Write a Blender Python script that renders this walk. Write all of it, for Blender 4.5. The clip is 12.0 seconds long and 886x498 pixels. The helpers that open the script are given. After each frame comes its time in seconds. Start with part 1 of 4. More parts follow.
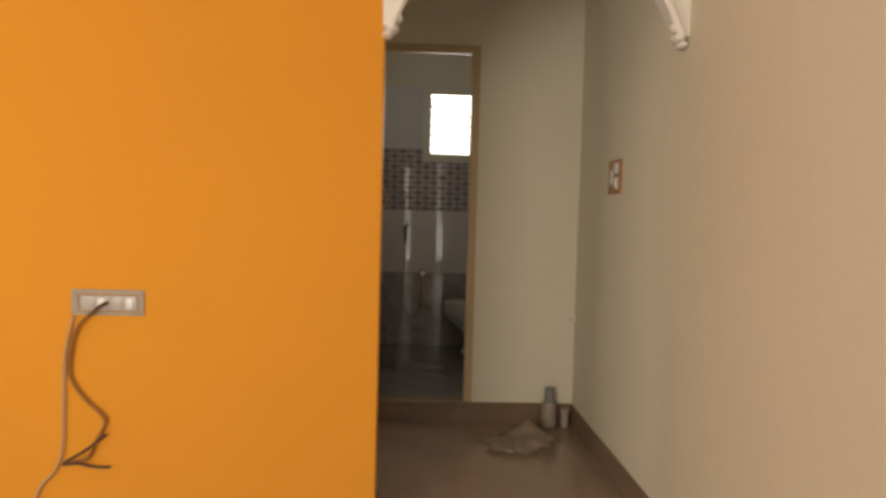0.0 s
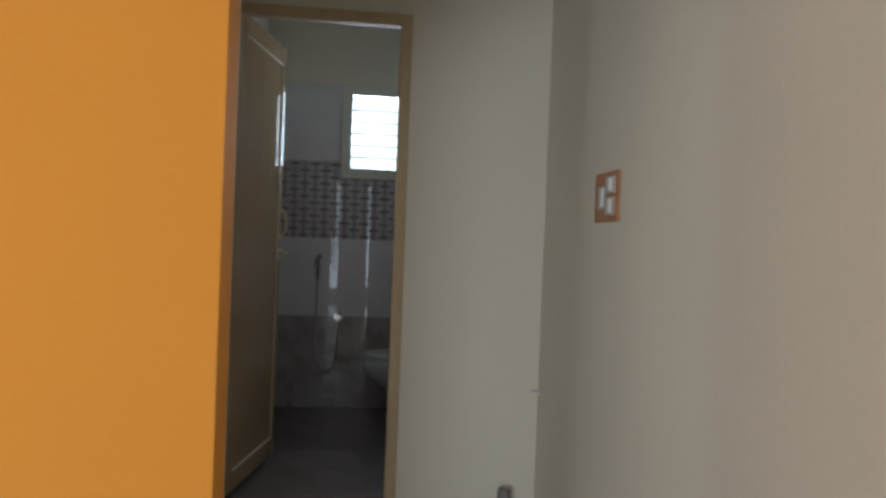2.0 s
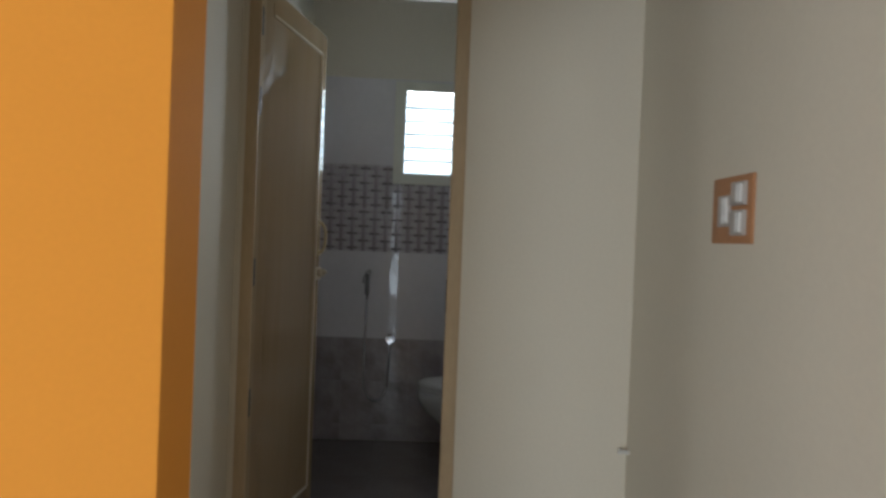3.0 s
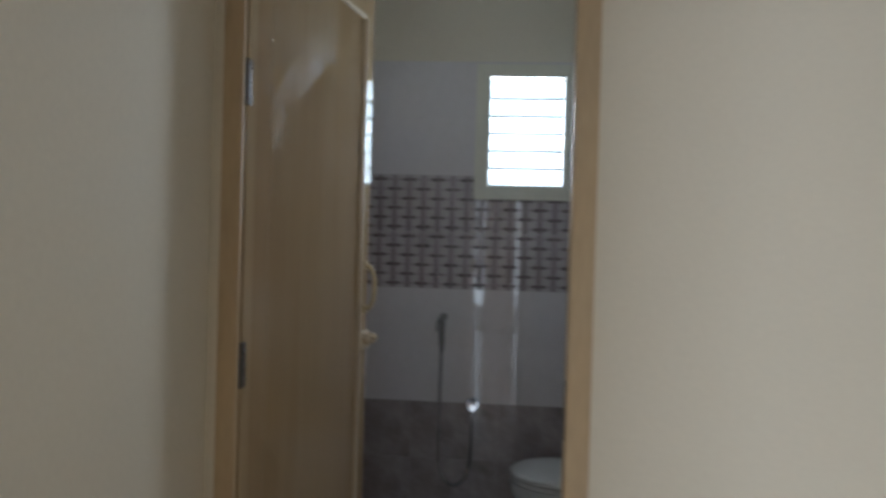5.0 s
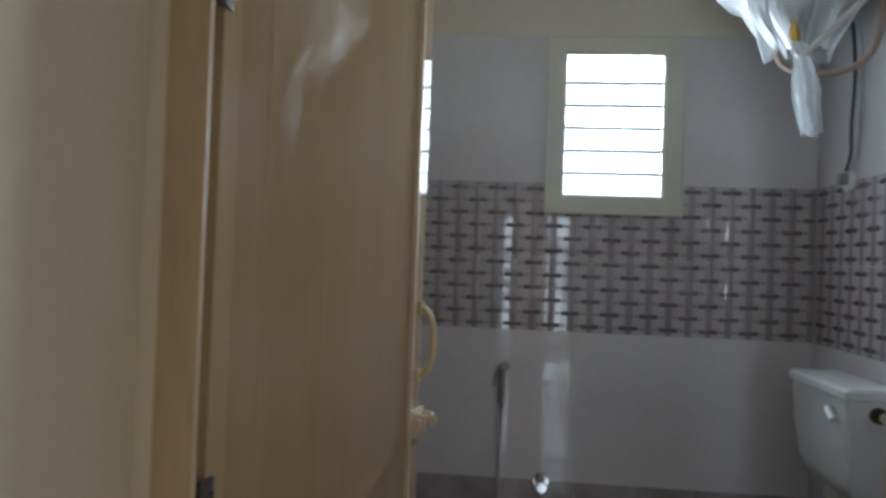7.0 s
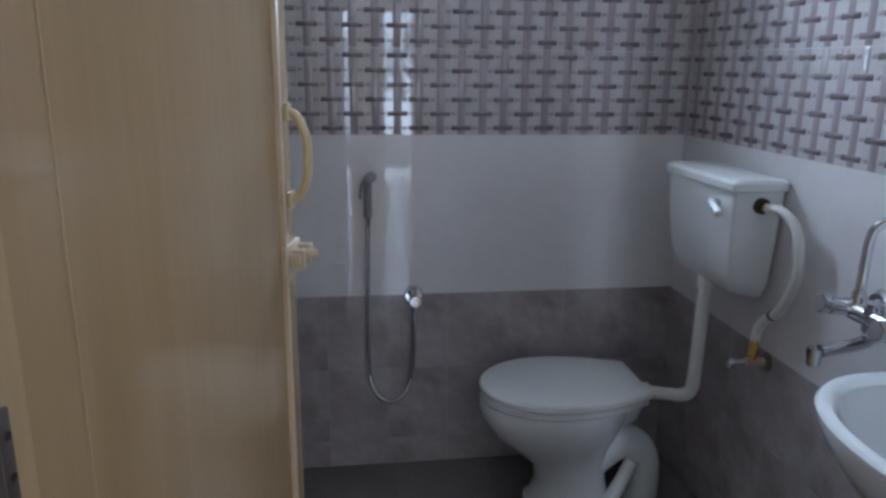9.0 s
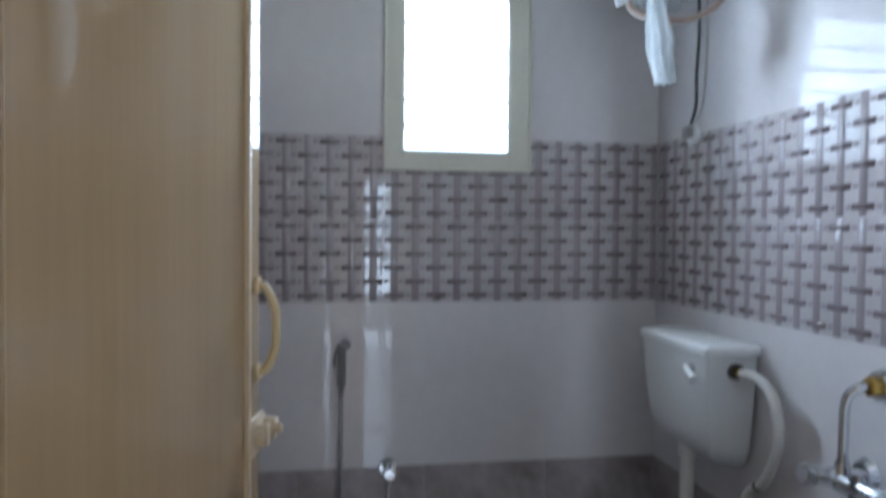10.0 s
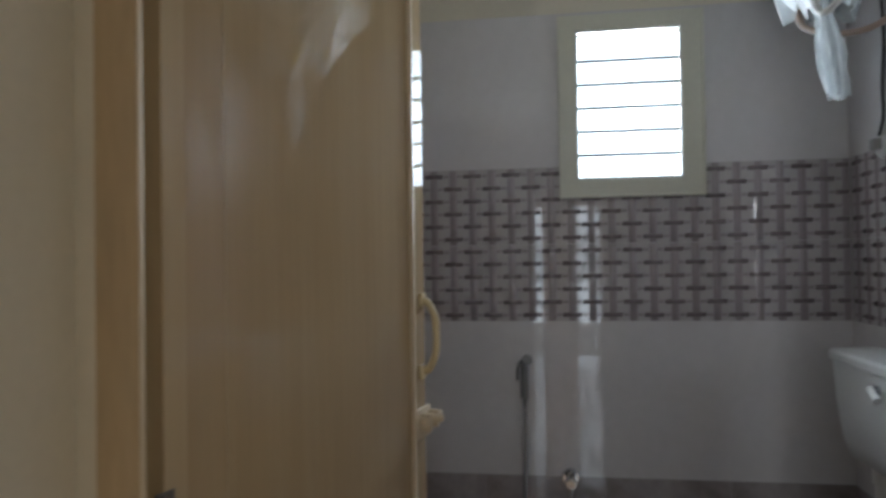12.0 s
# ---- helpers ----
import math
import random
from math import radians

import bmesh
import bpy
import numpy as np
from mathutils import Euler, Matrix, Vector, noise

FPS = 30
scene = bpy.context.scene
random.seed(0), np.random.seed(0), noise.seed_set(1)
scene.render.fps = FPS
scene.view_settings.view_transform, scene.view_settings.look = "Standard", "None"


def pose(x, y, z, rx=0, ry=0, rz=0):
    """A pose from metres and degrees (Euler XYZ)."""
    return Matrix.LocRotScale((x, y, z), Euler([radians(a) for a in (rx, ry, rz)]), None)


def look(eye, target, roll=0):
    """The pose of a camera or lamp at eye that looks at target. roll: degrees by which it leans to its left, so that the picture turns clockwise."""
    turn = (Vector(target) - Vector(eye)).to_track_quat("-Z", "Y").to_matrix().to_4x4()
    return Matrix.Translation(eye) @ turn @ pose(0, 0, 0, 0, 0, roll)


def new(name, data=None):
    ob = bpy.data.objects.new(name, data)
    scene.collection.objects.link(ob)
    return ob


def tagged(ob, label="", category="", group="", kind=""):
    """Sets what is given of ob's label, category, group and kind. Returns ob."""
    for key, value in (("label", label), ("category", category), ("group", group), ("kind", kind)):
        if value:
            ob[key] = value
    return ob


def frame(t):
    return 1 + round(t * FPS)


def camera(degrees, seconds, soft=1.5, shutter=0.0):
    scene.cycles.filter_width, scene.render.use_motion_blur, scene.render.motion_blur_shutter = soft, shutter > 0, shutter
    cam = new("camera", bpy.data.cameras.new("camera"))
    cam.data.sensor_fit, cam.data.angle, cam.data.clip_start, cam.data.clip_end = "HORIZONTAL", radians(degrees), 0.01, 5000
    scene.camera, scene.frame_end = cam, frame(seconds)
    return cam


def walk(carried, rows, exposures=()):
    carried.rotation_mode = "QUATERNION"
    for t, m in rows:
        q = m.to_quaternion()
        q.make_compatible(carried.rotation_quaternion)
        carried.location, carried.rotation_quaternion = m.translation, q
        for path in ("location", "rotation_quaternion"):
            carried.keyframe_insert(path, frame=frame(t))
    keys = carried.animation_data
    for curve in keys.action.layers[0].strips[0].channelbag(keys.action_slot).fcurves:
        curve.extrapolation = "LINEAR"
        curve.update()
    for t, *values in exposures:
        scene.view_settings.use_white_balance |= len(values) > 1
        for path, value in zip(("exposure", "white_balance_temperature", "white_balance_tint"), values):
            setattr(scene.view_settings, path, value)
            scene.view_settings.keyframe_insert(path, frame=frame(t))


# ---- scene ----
cam = camera(64.0, 12.0, soft=2.9, shutter=0.5)
PATH = [
    (0, (0.531, -3.906, 1.165), (0.614, -1.91, 1.065), 1.5),
    (0.5, (0.592, -3.619, 1.176), (0.782, -1.63, 1.085), 1.0),
    (1, (0.651, -3.359, 1.191), (0.857, -1.371, 1.117), 0.6),
    (1.5, (0.628, -3.085, 1.203), (0.858, -1.099, 1.162), 1.5),
    (2, (0.656, -2.81, 1.2), (0.918, -0.827, 1.175), 2.2),
    (2.5, (0.703, -2.556, 1.219), (0.855, -0.562, 1.202), 2.3),
    (4.5, (0.727, -1.523, 1.364), (0.738, 0.477, 1.328), 2.2),
    (5, (0.698, -1.319, 1.387), (0.54, 0.675, 1.364), 1.6),
    (5.5, (0.69, -1.139, 1.401), (0.135, 0.783, 1.414), 0.7),
    (6, (0.645, -0.976, 1.404), (-0.009, 0.914, 1.415), 1.3),
    (6.5, (0.56, -0.801, 1.402), (0.094, 1.144, 1.435), 1.9),
    (8.5, (0.413, -0.358, 1.384), (0.673, 1.622, 1.263), 0.4),
    (9, (0.404, -0.36, 1.375), (0.671, 1.559, 0.877), 0.7),
    (9.5, (0.409, -0.356, 1.373), (0.681, 1.575, 0.93), 0.4),
    (10, (0.421, -0.363, 1.388), (0.745, 1.61, 1.341), 0.5),
    (10.5, (0.43, -0.367, 1.4), (0.787, 1.595, 1.563), 0.2),
    (11, (0.467, -0.386, 1.402), (0.763, 1.575, 1.657), -0.6),
    (11.5, (0.503, -0.433, 1.391), (0.486, 1.563, 1.524), -0.8),
    (12, (0.543, -0.553, 1.383), (0.251, 1.425, 1.411), -0.8),
]
walk(cam, [(t, look(eye, target, roll)) for t, eye, target, roll in PATH],
     exposures=[(0.0, -0.24, 8200, 15), (0.5, -0.25, 7700, 12), (1.0, -0.25, 6500, 10), (1.5, -0.34, 5700, 8), (2.7, -0.20, 5900, 7),
                (4.3, 0.30, 5700, 8), (5.5, 0.33, 5750, 8), (6.7, 0.56, 5850, 8), (8.3, 0.92, 5000, 9), (9.5, 1.37, 5330, 11),
                (10.5, 1.00, 5320, 7), (11.5, 0.46, 5500, 9), (12.0, 0.54, 5950, 9)])

# ---- world and large lights ----
world = bpy.data.worlds.new("sky")
world.use_nodes = True
scene.world = world
_wn = world.node_tree.nodes
_sky = _wn.new("ShaderNodeTexSky")
_sky.sky_type, _sky.sun_disc = "NISHITA", False
_sky.sun_elevation, _sky.sun_rotation = radians(48), radians(200)
world.node_tree.links.new(_sky.outputs[0], _wn["Background"].inputs[0])
_wn["Background"].inputs[1].default_value = 0.1


def sun_lamp():
    data = bpy.data.lights.new("sun", "SUN")
    data.energy, data.angle, data.color = 2.5, radians(0.5), (1.0, 0.95, 0.87)
    ob = new("sun", data)
    # the sun stands high behind the building, so that no beam enters the rooms
    ob.matrix_world = look((4.0, 6.0, 12.0), (2.0, 2.0, 0.0))


def window_lamp(name, eye, target, w, h, watts, colour):
    data = bpy.data.lights.new(name, "AREA")
    data.shape, data.size, data.size_y, data.energy, data.color = "RECTANGLE", w, h, watts, colour
    ob = new(name, data)
    ob.matrix_world = look(eye, target)
    return ob


sun_lamp()
window_lamp("daylight_bath_window", (0.80, 1.99, 1.89), (0.80, 0.99, 1.75), 0.46, 0.60, 47.0, (0.90, 0.96, 1.0))
# fill lamp in an added side window; that wall is unseen
window_lamp("living_fill_lamp", (-3.32, -3.6, 1.5), (0.0, -3.6, 1.5), 1.7, 1.3, 27.0, (1.0, 0.98, 0.96))
# added fill through an unseen back window; brightens the orange and door walls
window_lamp("back_fill_lamp", (-1.45, -6.32, 1.22), (-1.45, 0.0, 1.22), 1.8, 1.2, 118.0, (1.0, 0.985, 0.96))
# added fill for the lobby; no window is known at the passage's end
window_lamp("passage_fill_lamp", (-3.32, -0.935, 1.55), (0.0, -0.935, 1.55), 0.40, 1.0, 11.0, (1.0, 0.97, 0.93))


# ---- materials ----
def mat(name, colour, rough=0.5, metal=0.0, vary=0.06, scale=6.0, grain=60.0, bump=0.05, coat=0.0, stretch=(1, 1, 1),
        tint=None, tint_amount=0.0, rough_vary=0.08, per_object=0.0, specular=0.5, bump_distance=0.002):
    """A principled material whose colour varies at two scales, with fine relief."""
    m = bpy.data.materials.new(name)
    m.use_nodes = True
    nt = m.node_tree
    n, link = nt.nodes, nt.links.new
    p = n["Principled BSDF"]
    co = n.new("ShaderNodeTexCoord")
    mp = n.new("ShaderNodeMapping")
    mp.inputs["Scale"].default_value = stretch
    link(co.outputs["Object"], mp.inputs[0])
    big = n.new("ShaderNodeTexNoise")
    big.inputs["Scale"].default_value, big.inputs["Detail"].default_value = scale, 4.0
    fine = n.new("ShaderNodeTexNoise")
    fine.inputs["Scale"].default_value, fine.inputs["Detail"].default_value = grain, 3.0
    link(mp.outputs[0], big.inputs[0]), link(mp.outputs[0], fine.inputs[0])
    both = n.new("ShaderNodeMath")
    both.operation = "ADD"
    link(big.outputs[0], both.inputs[0]), link(fine.outputs[0], both.inputs[1])
    ramp = n.new("ShaderNodeMapRange")
    ramp.inputs["From Min"].default_value, ramp.inputs["From Max"].default_value = 0.6, 1.4
    ramp.inputs["To Min"].default_value, ramp.inputs["To Max"].default_value = 1.0 - vary, 1.0 + vary
    link(both.outputs[0], ramp.inputs["Value"])
    value = ramp.outputs[0]
    if per_object:
        info = n.new("ShaderNodeObjectInfo")
        r2 = n.new("ShaderNodeMapRange")
        r2.inputs["To Min"].default_value, r2.inputs["To Max"].default_value = 1.0 - per_object, 1.0 + per_object
        link(info.outputs["Random"], r2.inputs["Value"])
        mul = n.new("ShaderNodeMath")
        mul.operation = "MULTIPLY"
        link(value, mul.inputs[0]), link(r2.outputs[0], mul.inputs[1])
        value = mul.outputs[0]
    base = n.new("ShaderNodeRGB")
    base.outputs[0].default_value = (*colour, 1)
    source = base.outputs[0]
    if tint:
        mx = n.new("ShaderNodeMix")
        mx.data_type = "RGBA"
        mx.inputs["B"].default_value = (*tint, 1)
        link(source, mx.inputs["A"])
        t = n.new("ShaderNodeMapRange")
        t.inputs["From Min"].default_value, t.inputs["From Max"].default_value = 0.4, 0.68
        t.inputs["To Max"].default_value = tint_amount
        link(big.outputs[0], t.inputs["Value"]), link(t.outputs[0], mx.inputs["Factor"])
        source = mx.outputs["Result"]
    sc = n.new("ShaderNodeVectorMath")
    sc.operation = "SCALE"
    link(source, sc.inputs[0]), link(value, sc.inputs["Scale"])
    link(sc.outputs[0], p.inputs["Base Color"])
    p.inputs["Metallic"].default_value = metal
    p.inputs["Specular IOR Level"].default_value = specular
    p.inputs["Coat Weight"].default_value = coat
    rr = n.new("ShaderNodeMapRange")
    rr.inputs["To Min"].default_value, rr.inputs["To Max"].default_value = max(0.01, rough * (1 - rough_vary)), min(1.0, rough * (1 + rough_vary))
    link(big.outputs[0], rr.inputs["Value"]), link(rr.outputs[0], p.inputs["Roughness"])
    if bump:
        b = n.new("ShaderNodeBump")
        b.inputs["Strength"].default_value, b.inputs["Distance"].default_value = bump, bump_distance
        link(both.outputs[0], b.inputs["Height"]), link(b.outputs[0], p.inputs["Normal"])
    return m


def film_mat(name, clear, colour, rough, gloss=1.0, crease=0.0):
    """Thin film or frosted glass: partly clear, partly scattering, with a gloss."""
    m = bpy.data.materials.new(name)
    m.use_nodes = True
    n, link = m.node_tree.nodes, m.node_tree.links.new
    n.remove(n["Principled BSDF"])
    a, b, g = n.new("ShaderNodeBsdfTransparent"), n.new("ShaderNodeBsdfTranslucent"), n.new("ShaderNodeBsdfGlossy")
    d = n.new("ShaderNodeBsdfDiffuse")
    b.inputs[0].default_value = d.inputs[0].default_value = (*colour, 1)
    g.inputs["Roughness"].default_value = rough
    soft, one, two = n.new("ShaderNodeMixShader"), n.new("ShaderNodeMixShader"), n.new("ShaderNodeMixShader")
    soft.inputs[0].default_value = 0.5
    link(b.outputs[0], soft.inputs[1]), link(d.outputs[0], soft.inputs[2])
    noise_t = n.new("ShaderNodeTexNoise")
    noise_t.inputs["Scale"].default_value = 14.0
    rng = n.new("ShaderNodeMapRange")
    rng.inputs["To Min"].default_value, rng.inputs["To Max"].default_value = 1 - clear - 0.12, 1 - clear + 0.12
    link(noise_t.outputs[0], rng.inputs["Value"]), link(rng.outputs[0], one.inputs[0])
    link(a.outputs[0], one.inputs[1]), link(soft.outputs[0], one.inputs[2])
    f = n.new("ShaderNodeFresnel")
    dim = n.new("ShaderNodeMath")
    dim.operation = "MULTIPLY"
    dim.inputs[1].default_value = gloss
    link(f.outputs[0], dim.inputs[0])
    if crease:
        co, mp = n.new("ShaderNodeTexCoord"), n.new("ShaderNodeMapping")
        mp.inputs["Scale"].default_value = (1.0, 1.0, 0.25)
        wave, bump = n.new("ShaderNodeTexNoise"), n.new("ShaderNodeBump")
        wave.inputs["Scale"].default_value, wave.inputs["Detail"].default_value = 22.0, 5.0
        wave.inputs["Distortion"].default_value = 0.2
        bump.inputs["Strength"].default_value, bump.inputs["Distance"].default_value = crease, 0.03
        link(co.outputs["Object"], mp.inputs[0]), link(mp.outputs[0], wave.inputs[0]), link(wave.outputs[0], bump.inputs["Height"])
        for shader in (b, g, d, f):
            link(bump.outputs[0], shader.inputs["Normal"])
    link(dim.outputs[0], two.inputs[0]), link(one.outputs[0], two.inputs[1]), link(g.outputs[0], two.inputs[2])
    link(two.outputs[0], n["Material Output"].inputs[0])
    return m


def glow_mat(name, colour, strength):
    m = bpy.data.materials.new(name)
    m.use_nodes = True
    p = m.node_tree.nodes["Principled BSDF"]
    p.inputs["Base Color"].default_value = (0, 0, 0, 1)
    p.inputs["Emission Color"].default_value, p.inputs["Emission Strength"].default_value = (*colour, 1), strength
    return m


CREAM = mat("cream_wall_paint", (0.66, 0.615, 0.515), 0.8, specular=0.2, vary=0.035, scale=1.3, grain=90, bump=0.05, bump_distance=0.001)
ORANGE = mat("orange_wall_paint", (0.72, 0.304, 0.043), 0.8, specular=0.10, vary=0.03, scale=1.5, grain=110, bump=0.05, bump_distance=0.001)
WHITE_PAINT = mat("white_plaster", (0.78, 0.76, 0.74), 0.5, vary=0.03, scale=3, grain=80, bump=0.1)
CEIL = mat("white_ceiling_paint", (0.76, 0.74, 0.68), 0.7, vary=0.03, scale=2, grain=60, bump=0.08)
HALL_TILE = mat("brown_vitrified_tile", (0.325, 0.230, 0.170), 0.07, vary=0.08, scale=3.5, grain=25, bump=0.02, tint=(0.24, 0.17, 0.12), tint_amount=0.6, per_object=0.04)
SKIRT = mat("brown_skirting_tile", (0.20, 0.135, 0.09), 0.25, vary=0.08, scale=5, grain=40, bump=0.02, per_object=0.03)
GROUT = mat("grey_grout", (0.42, 0.40, 0.395), 0.85, vary=0.08, scale=8, grain=120, bump=0.15)
PALE_TILE = mat("pale_grey_wall_tile", (0.61, 0.588, 0.598), 0.012, vary=0.04, scale=4, grain=30, bump=0.0, per_object=0.008, rough_vary=0.1, bump_distance=0.001)
DARK_TILE = mat("grey_brown_marbled_tile", (0.375, 0.340, 0.340), 0.07, vary=0.20, scale=7, grain=30, bump=0.004, tint=(0.205, 0.178, 0.178), tint_amount=0.95, per_object=0.05, rough_vary=0.3, bump_distance=0.001)
BAND_BASE = mat("band_tile_pale", (0.45, 0.415, 0.425), 0.03, vary=0.05, scale=12, grain=60, bump=0.004, bump_distance=0.001)
BAND_STRIP = mat("band_tile_grey_strip", (0.295, 0.260, 0.270), 0.025, specular=0.9, vary=0.08, scale=16, grain=70, bump=0.01, bump_distance=0.001)
BAND_BAR = mat("band_tile_dark_bar", (0.160, 0.130, 0.138), 0.025, specular=0.9, vary=0.1, scale=20, grain=80, bump=0.01, bump_distance=0.001)
BAND_UNDER = mat("band_tile_pale_weave", (0.31, 0.278, 0.285), 0.05, vary=0.08, scale=16, grain=70, bump=0.01, bump_distance=0.001)
BATH_FLOOR = mat("dark_bath_floor_tile", (0.150, 0.132, 0.126), 0.20, vary=0.12, scale=6, grain=45, bump=0.06, per_object=0.06, tint=(0.16, 0.145, 0.14), tint_amount=0.4)
PVC = mat("tan_pvc_door", (0.400, 0.294, 0.174), 0.012, specular=1.0, vary=0.07, scale=3.0, grain=16, stretch=(5, 5, 0.22), bump=0.0, tint=(0.325, 0.225, 0.118), tint_amount=0.5, rough_vary=0.2)
PVC_EDGE = mat("tan_pvc_stile", (0.45, 0.35, 0.22), 0.012, specular=0.45, vary=0.05, scale=3.0, grain=16, stretch=(5, 5, 0.3), bump=0.0, tint=(0.33, 0.22, 0.11), tint_amount=0.4)
BEAD = mat("cream_pvc_bead", (0.56, 0.47, 0.34), 0.42, specular=0.25, vary=0.04, scale=8, grain=40, bump=0.01)
FRAME = mat("tan_painted_frame", (0.48, 0.375, 0.245), 0.6, specular=0.12, vary=0.1, scale=5, grain=45, stretch=(3, 3, 0.5), bump=0.05, tint=(0.50, 0.38, 0.23), tint_amount=0.45)
IVORY = mat("ivory_plastic", (0.54, 0.44, 0.26), 0.3, vary=0.03, scale=10, grain=60, bump=0.01)
WINDOW_WHITE = mat("window_surround_paint", (0.62, 0.61, 0.52), 0.4, vary=0.05, scale=8, grain=70, bump=0.06)
CERAMIC = mat("white_glazed_ceramic", (0.68, 0.70, 0.71), 0.08, vary=0.02, scale=4, grain=30, bump=0.0, coat=0.3)
PLASTIC = mat("white_plastic", (0.70, 0.71, 0.71), 0.25, vary=0.02, scale=6, grain=60, bump=0.01)
PIPE = mat("white_pvc_pipe", (0.66, 0.65, 0.62), 0.3, vary=0.04, scale=10, grain=60, bump=0.02)
CHROME = mat("chrome", (0.62, 0.63, 0.66), 0.06, metal=1.0, vary=0.03, scale=20, grain=90, bump=0.0)
STEEL = mat("dark_steel", (0.10, 0.088, 0.078), 0.5, metal=0.4, vary=0.15, scale=40, grain=160, bump=0.1)
BRASS = mat("brass", (0.62, 0.43, 0.12), 0.25, metal=1.0, vary=0.1, scale=30, grain=120, bump=0.05)
COPPER = mat("red_brown_pipe", (0.34, 0.255, 0.205), 0.4, vary=0.12, scale=20, grain=90, bump=0.05)
BLACK = mat("black_plastic", (0.02, 0.02, 0.022), 0.35, vary=0.1, scale=20, grain=90, bump=0.03)
DUSTY = mat("dusty_pipe_plastic", (0.34, 0.285, 0.235), 0.5, vary=0.15, scale=15, grain=70, bump=0.1)
SWITCH = mat("greyed_switch_plastic", (0.40, 0.375, 0.355), 0.35, vary=0.06, scale=20, grain=80, bump=0.02)
GREY_PIPE = mat("grey_pipe_plastic", (0.20, 0.195, 0.19), 0.45, vary=0.12, scale=20, grain=90, bump=0.05)
HEATER = mat("cream_enamel", (0.70, 0.67, 0.58), 0.3, vary=0.03, scale=5, grain=50, bump=0.01)
FILM = film_mat("clear_wrapping_film", 0.44, (0.60, 0.64, 0.65), 0.30, 0.22, 0.25)
BAG = film_mat("dusty_polythene", 0.50, (0.62, 0.52, 0.42), 0.3, 0.7, 0.4)
FROST = film_mat("frosted_glass", 0.10, (0.34, 0.37, 0.38), 0.25)
GRILLE = mat("grey_painted_iron", (0.16, 0.16, 0.16), 0.5, vary=0.1, scale=20, grain=90, bump=0.05)
PLATE = mat("rust_orange_box", (0.42, 0.205, 0.095), 0.6, vary=0.15, scale=25, grain=90, bump=0.1)
MORTAR = mat("grey_mortar", (0.36, 0.31, 0.25), 0.8, vary=0.15, scale=25, grain=120, bump=0.3)
WIRE_BROWN = mat("brown_wire", (0.27, 0.115, 0.03), 0.45, vary=0.1, scale=40, grain=150, bump=0.03)
WIRE_BLACK = mat("dark_wire", (0.05, 0.03, 0.02), 0.45, vary=0.1, scale=40, grain=150, bump=0.03)
WIRE_GREY = mat("grey_wire", (0.48, 0.31, 0.18), 0.5, vary=0.1, scale=40, grain=150, bump=0.03)
ALU = mat("pale_window_metal", (0.60, 0.61, 0.60), 0.35, vary=0.06, scale=20, grain=90, bump=0.03)
SKY = glow_mat("hazy_sky_backdrop", (0.95, 0.98, 1.0), 4.0)
YARD_GLOW = glow_mat("bright_yard_backdrop", (0.90, 0.97, 1.0), 5.0)
PALE_JOINT = mat("pale_tile_joint", (0.56, 0.54, 0.548), 0.6, vary=0.05, scale=8, grain=120, bump=0.05)
LEAF = mat("shrub_leaf", (0.07, 0.12, 0.035), 0.5, vary=0.25, scale=8, grain=30, bump=0.0)
BARK = mat("shrub_bark", (0.16, 0.11, 0.07), 0.9, vary=0.15, scale=20, grain=80, bump=0.2)
GROUND = mat("ground_soil", (0.22, 0.19, 0.15), 0.9, vary=0.2, scale=0.5, grain=6, bump=0.3)


# ---- mesh helpers ----
def box_bm(lo, hi, bm=None, bevel=0.0):
    own = bmesh.new()
    bmesh.ops.create_cube(own, size=1.0)
    for v in own.verts:
        v.co = Vector([lo[i] + (v.co[i] + 0.5) * (hi[i] - lo[i]) for i in range(3)])
    if bevel:
        bmesh.ops.bevel(own, geom=own.edges[:], offset=bevel, segments=2, affect="EDGES", profile=0.6)
    if bm is None:
        return own
    join(bm, own)
    return bm


def join(bm, other):
    m = bpy.data.meshes.new("scratch")
    other.to_mesh(m)
    other.free()
    bm.from_mesh(m)
    bpy.data.meshes.remove(m)
    return bm


def cyl_bm(a, b, r, r2=None, seg=20, bm=None, bevel=0.0):
    own = bmesh.new()
    a, b = Vector(a), Vector(b)
    bmesh.ops.create_cone(own, cap_ends=True, segments=seg, radius1=r, radius2=r if r2 is None else r2, depth=(b - a).length)
    if bevel:
        rims = [e for e in own.edges if len(e.link_faces) == 2 and any(len(f.verts) > 4 for f in e.link_faces)]
        bmesh.ops.bevel(own, geom=rims, offset=bevel, segments=2, affect="EDGES")
    turn = (b - a).to_track_quat("Z", "Y").to_matrix().to_4x4()
    own.transform(Matrix.Translation((a + b) / 2) @ turn)
    if bm is None:
        return own
    return join(bm, own)


def ball_bm(c, r, squash=(1, 1, 1), bm=None):
    own = bmesh.new()
    bmesh.ops.create_uvsphere(own, u_segments=20, v_segments=12, radius=r)
    own.transform(Matrix.Translation(c) @ Matrix.Diagonal((*squash, 1)))
    if bm is None:
        return own
    return join(bm, own)


def smooth_line(points, per=8):
    """A Catmull-Rom line through the points."""
    p = [Vector(q) for q in points]
    p = [p[0] * 2 - p[1]] + p + [p[-1] * 2 - p[-2]]
    out = []
    for i in range(1, len(p) - 2):
        for k in range(per):
            t = k / per
            a, b, c, d = p[i - 1], p[i], p[i + 1], p[i + 2]
            out.append(0.5 * (2 * b + (c - a) * t + (2 * a - 5 * b + 4 * c - d) * t * t + (3 * b - a - 3 * c + d) * t ** 3))
    out.append(p[-2])
    return out


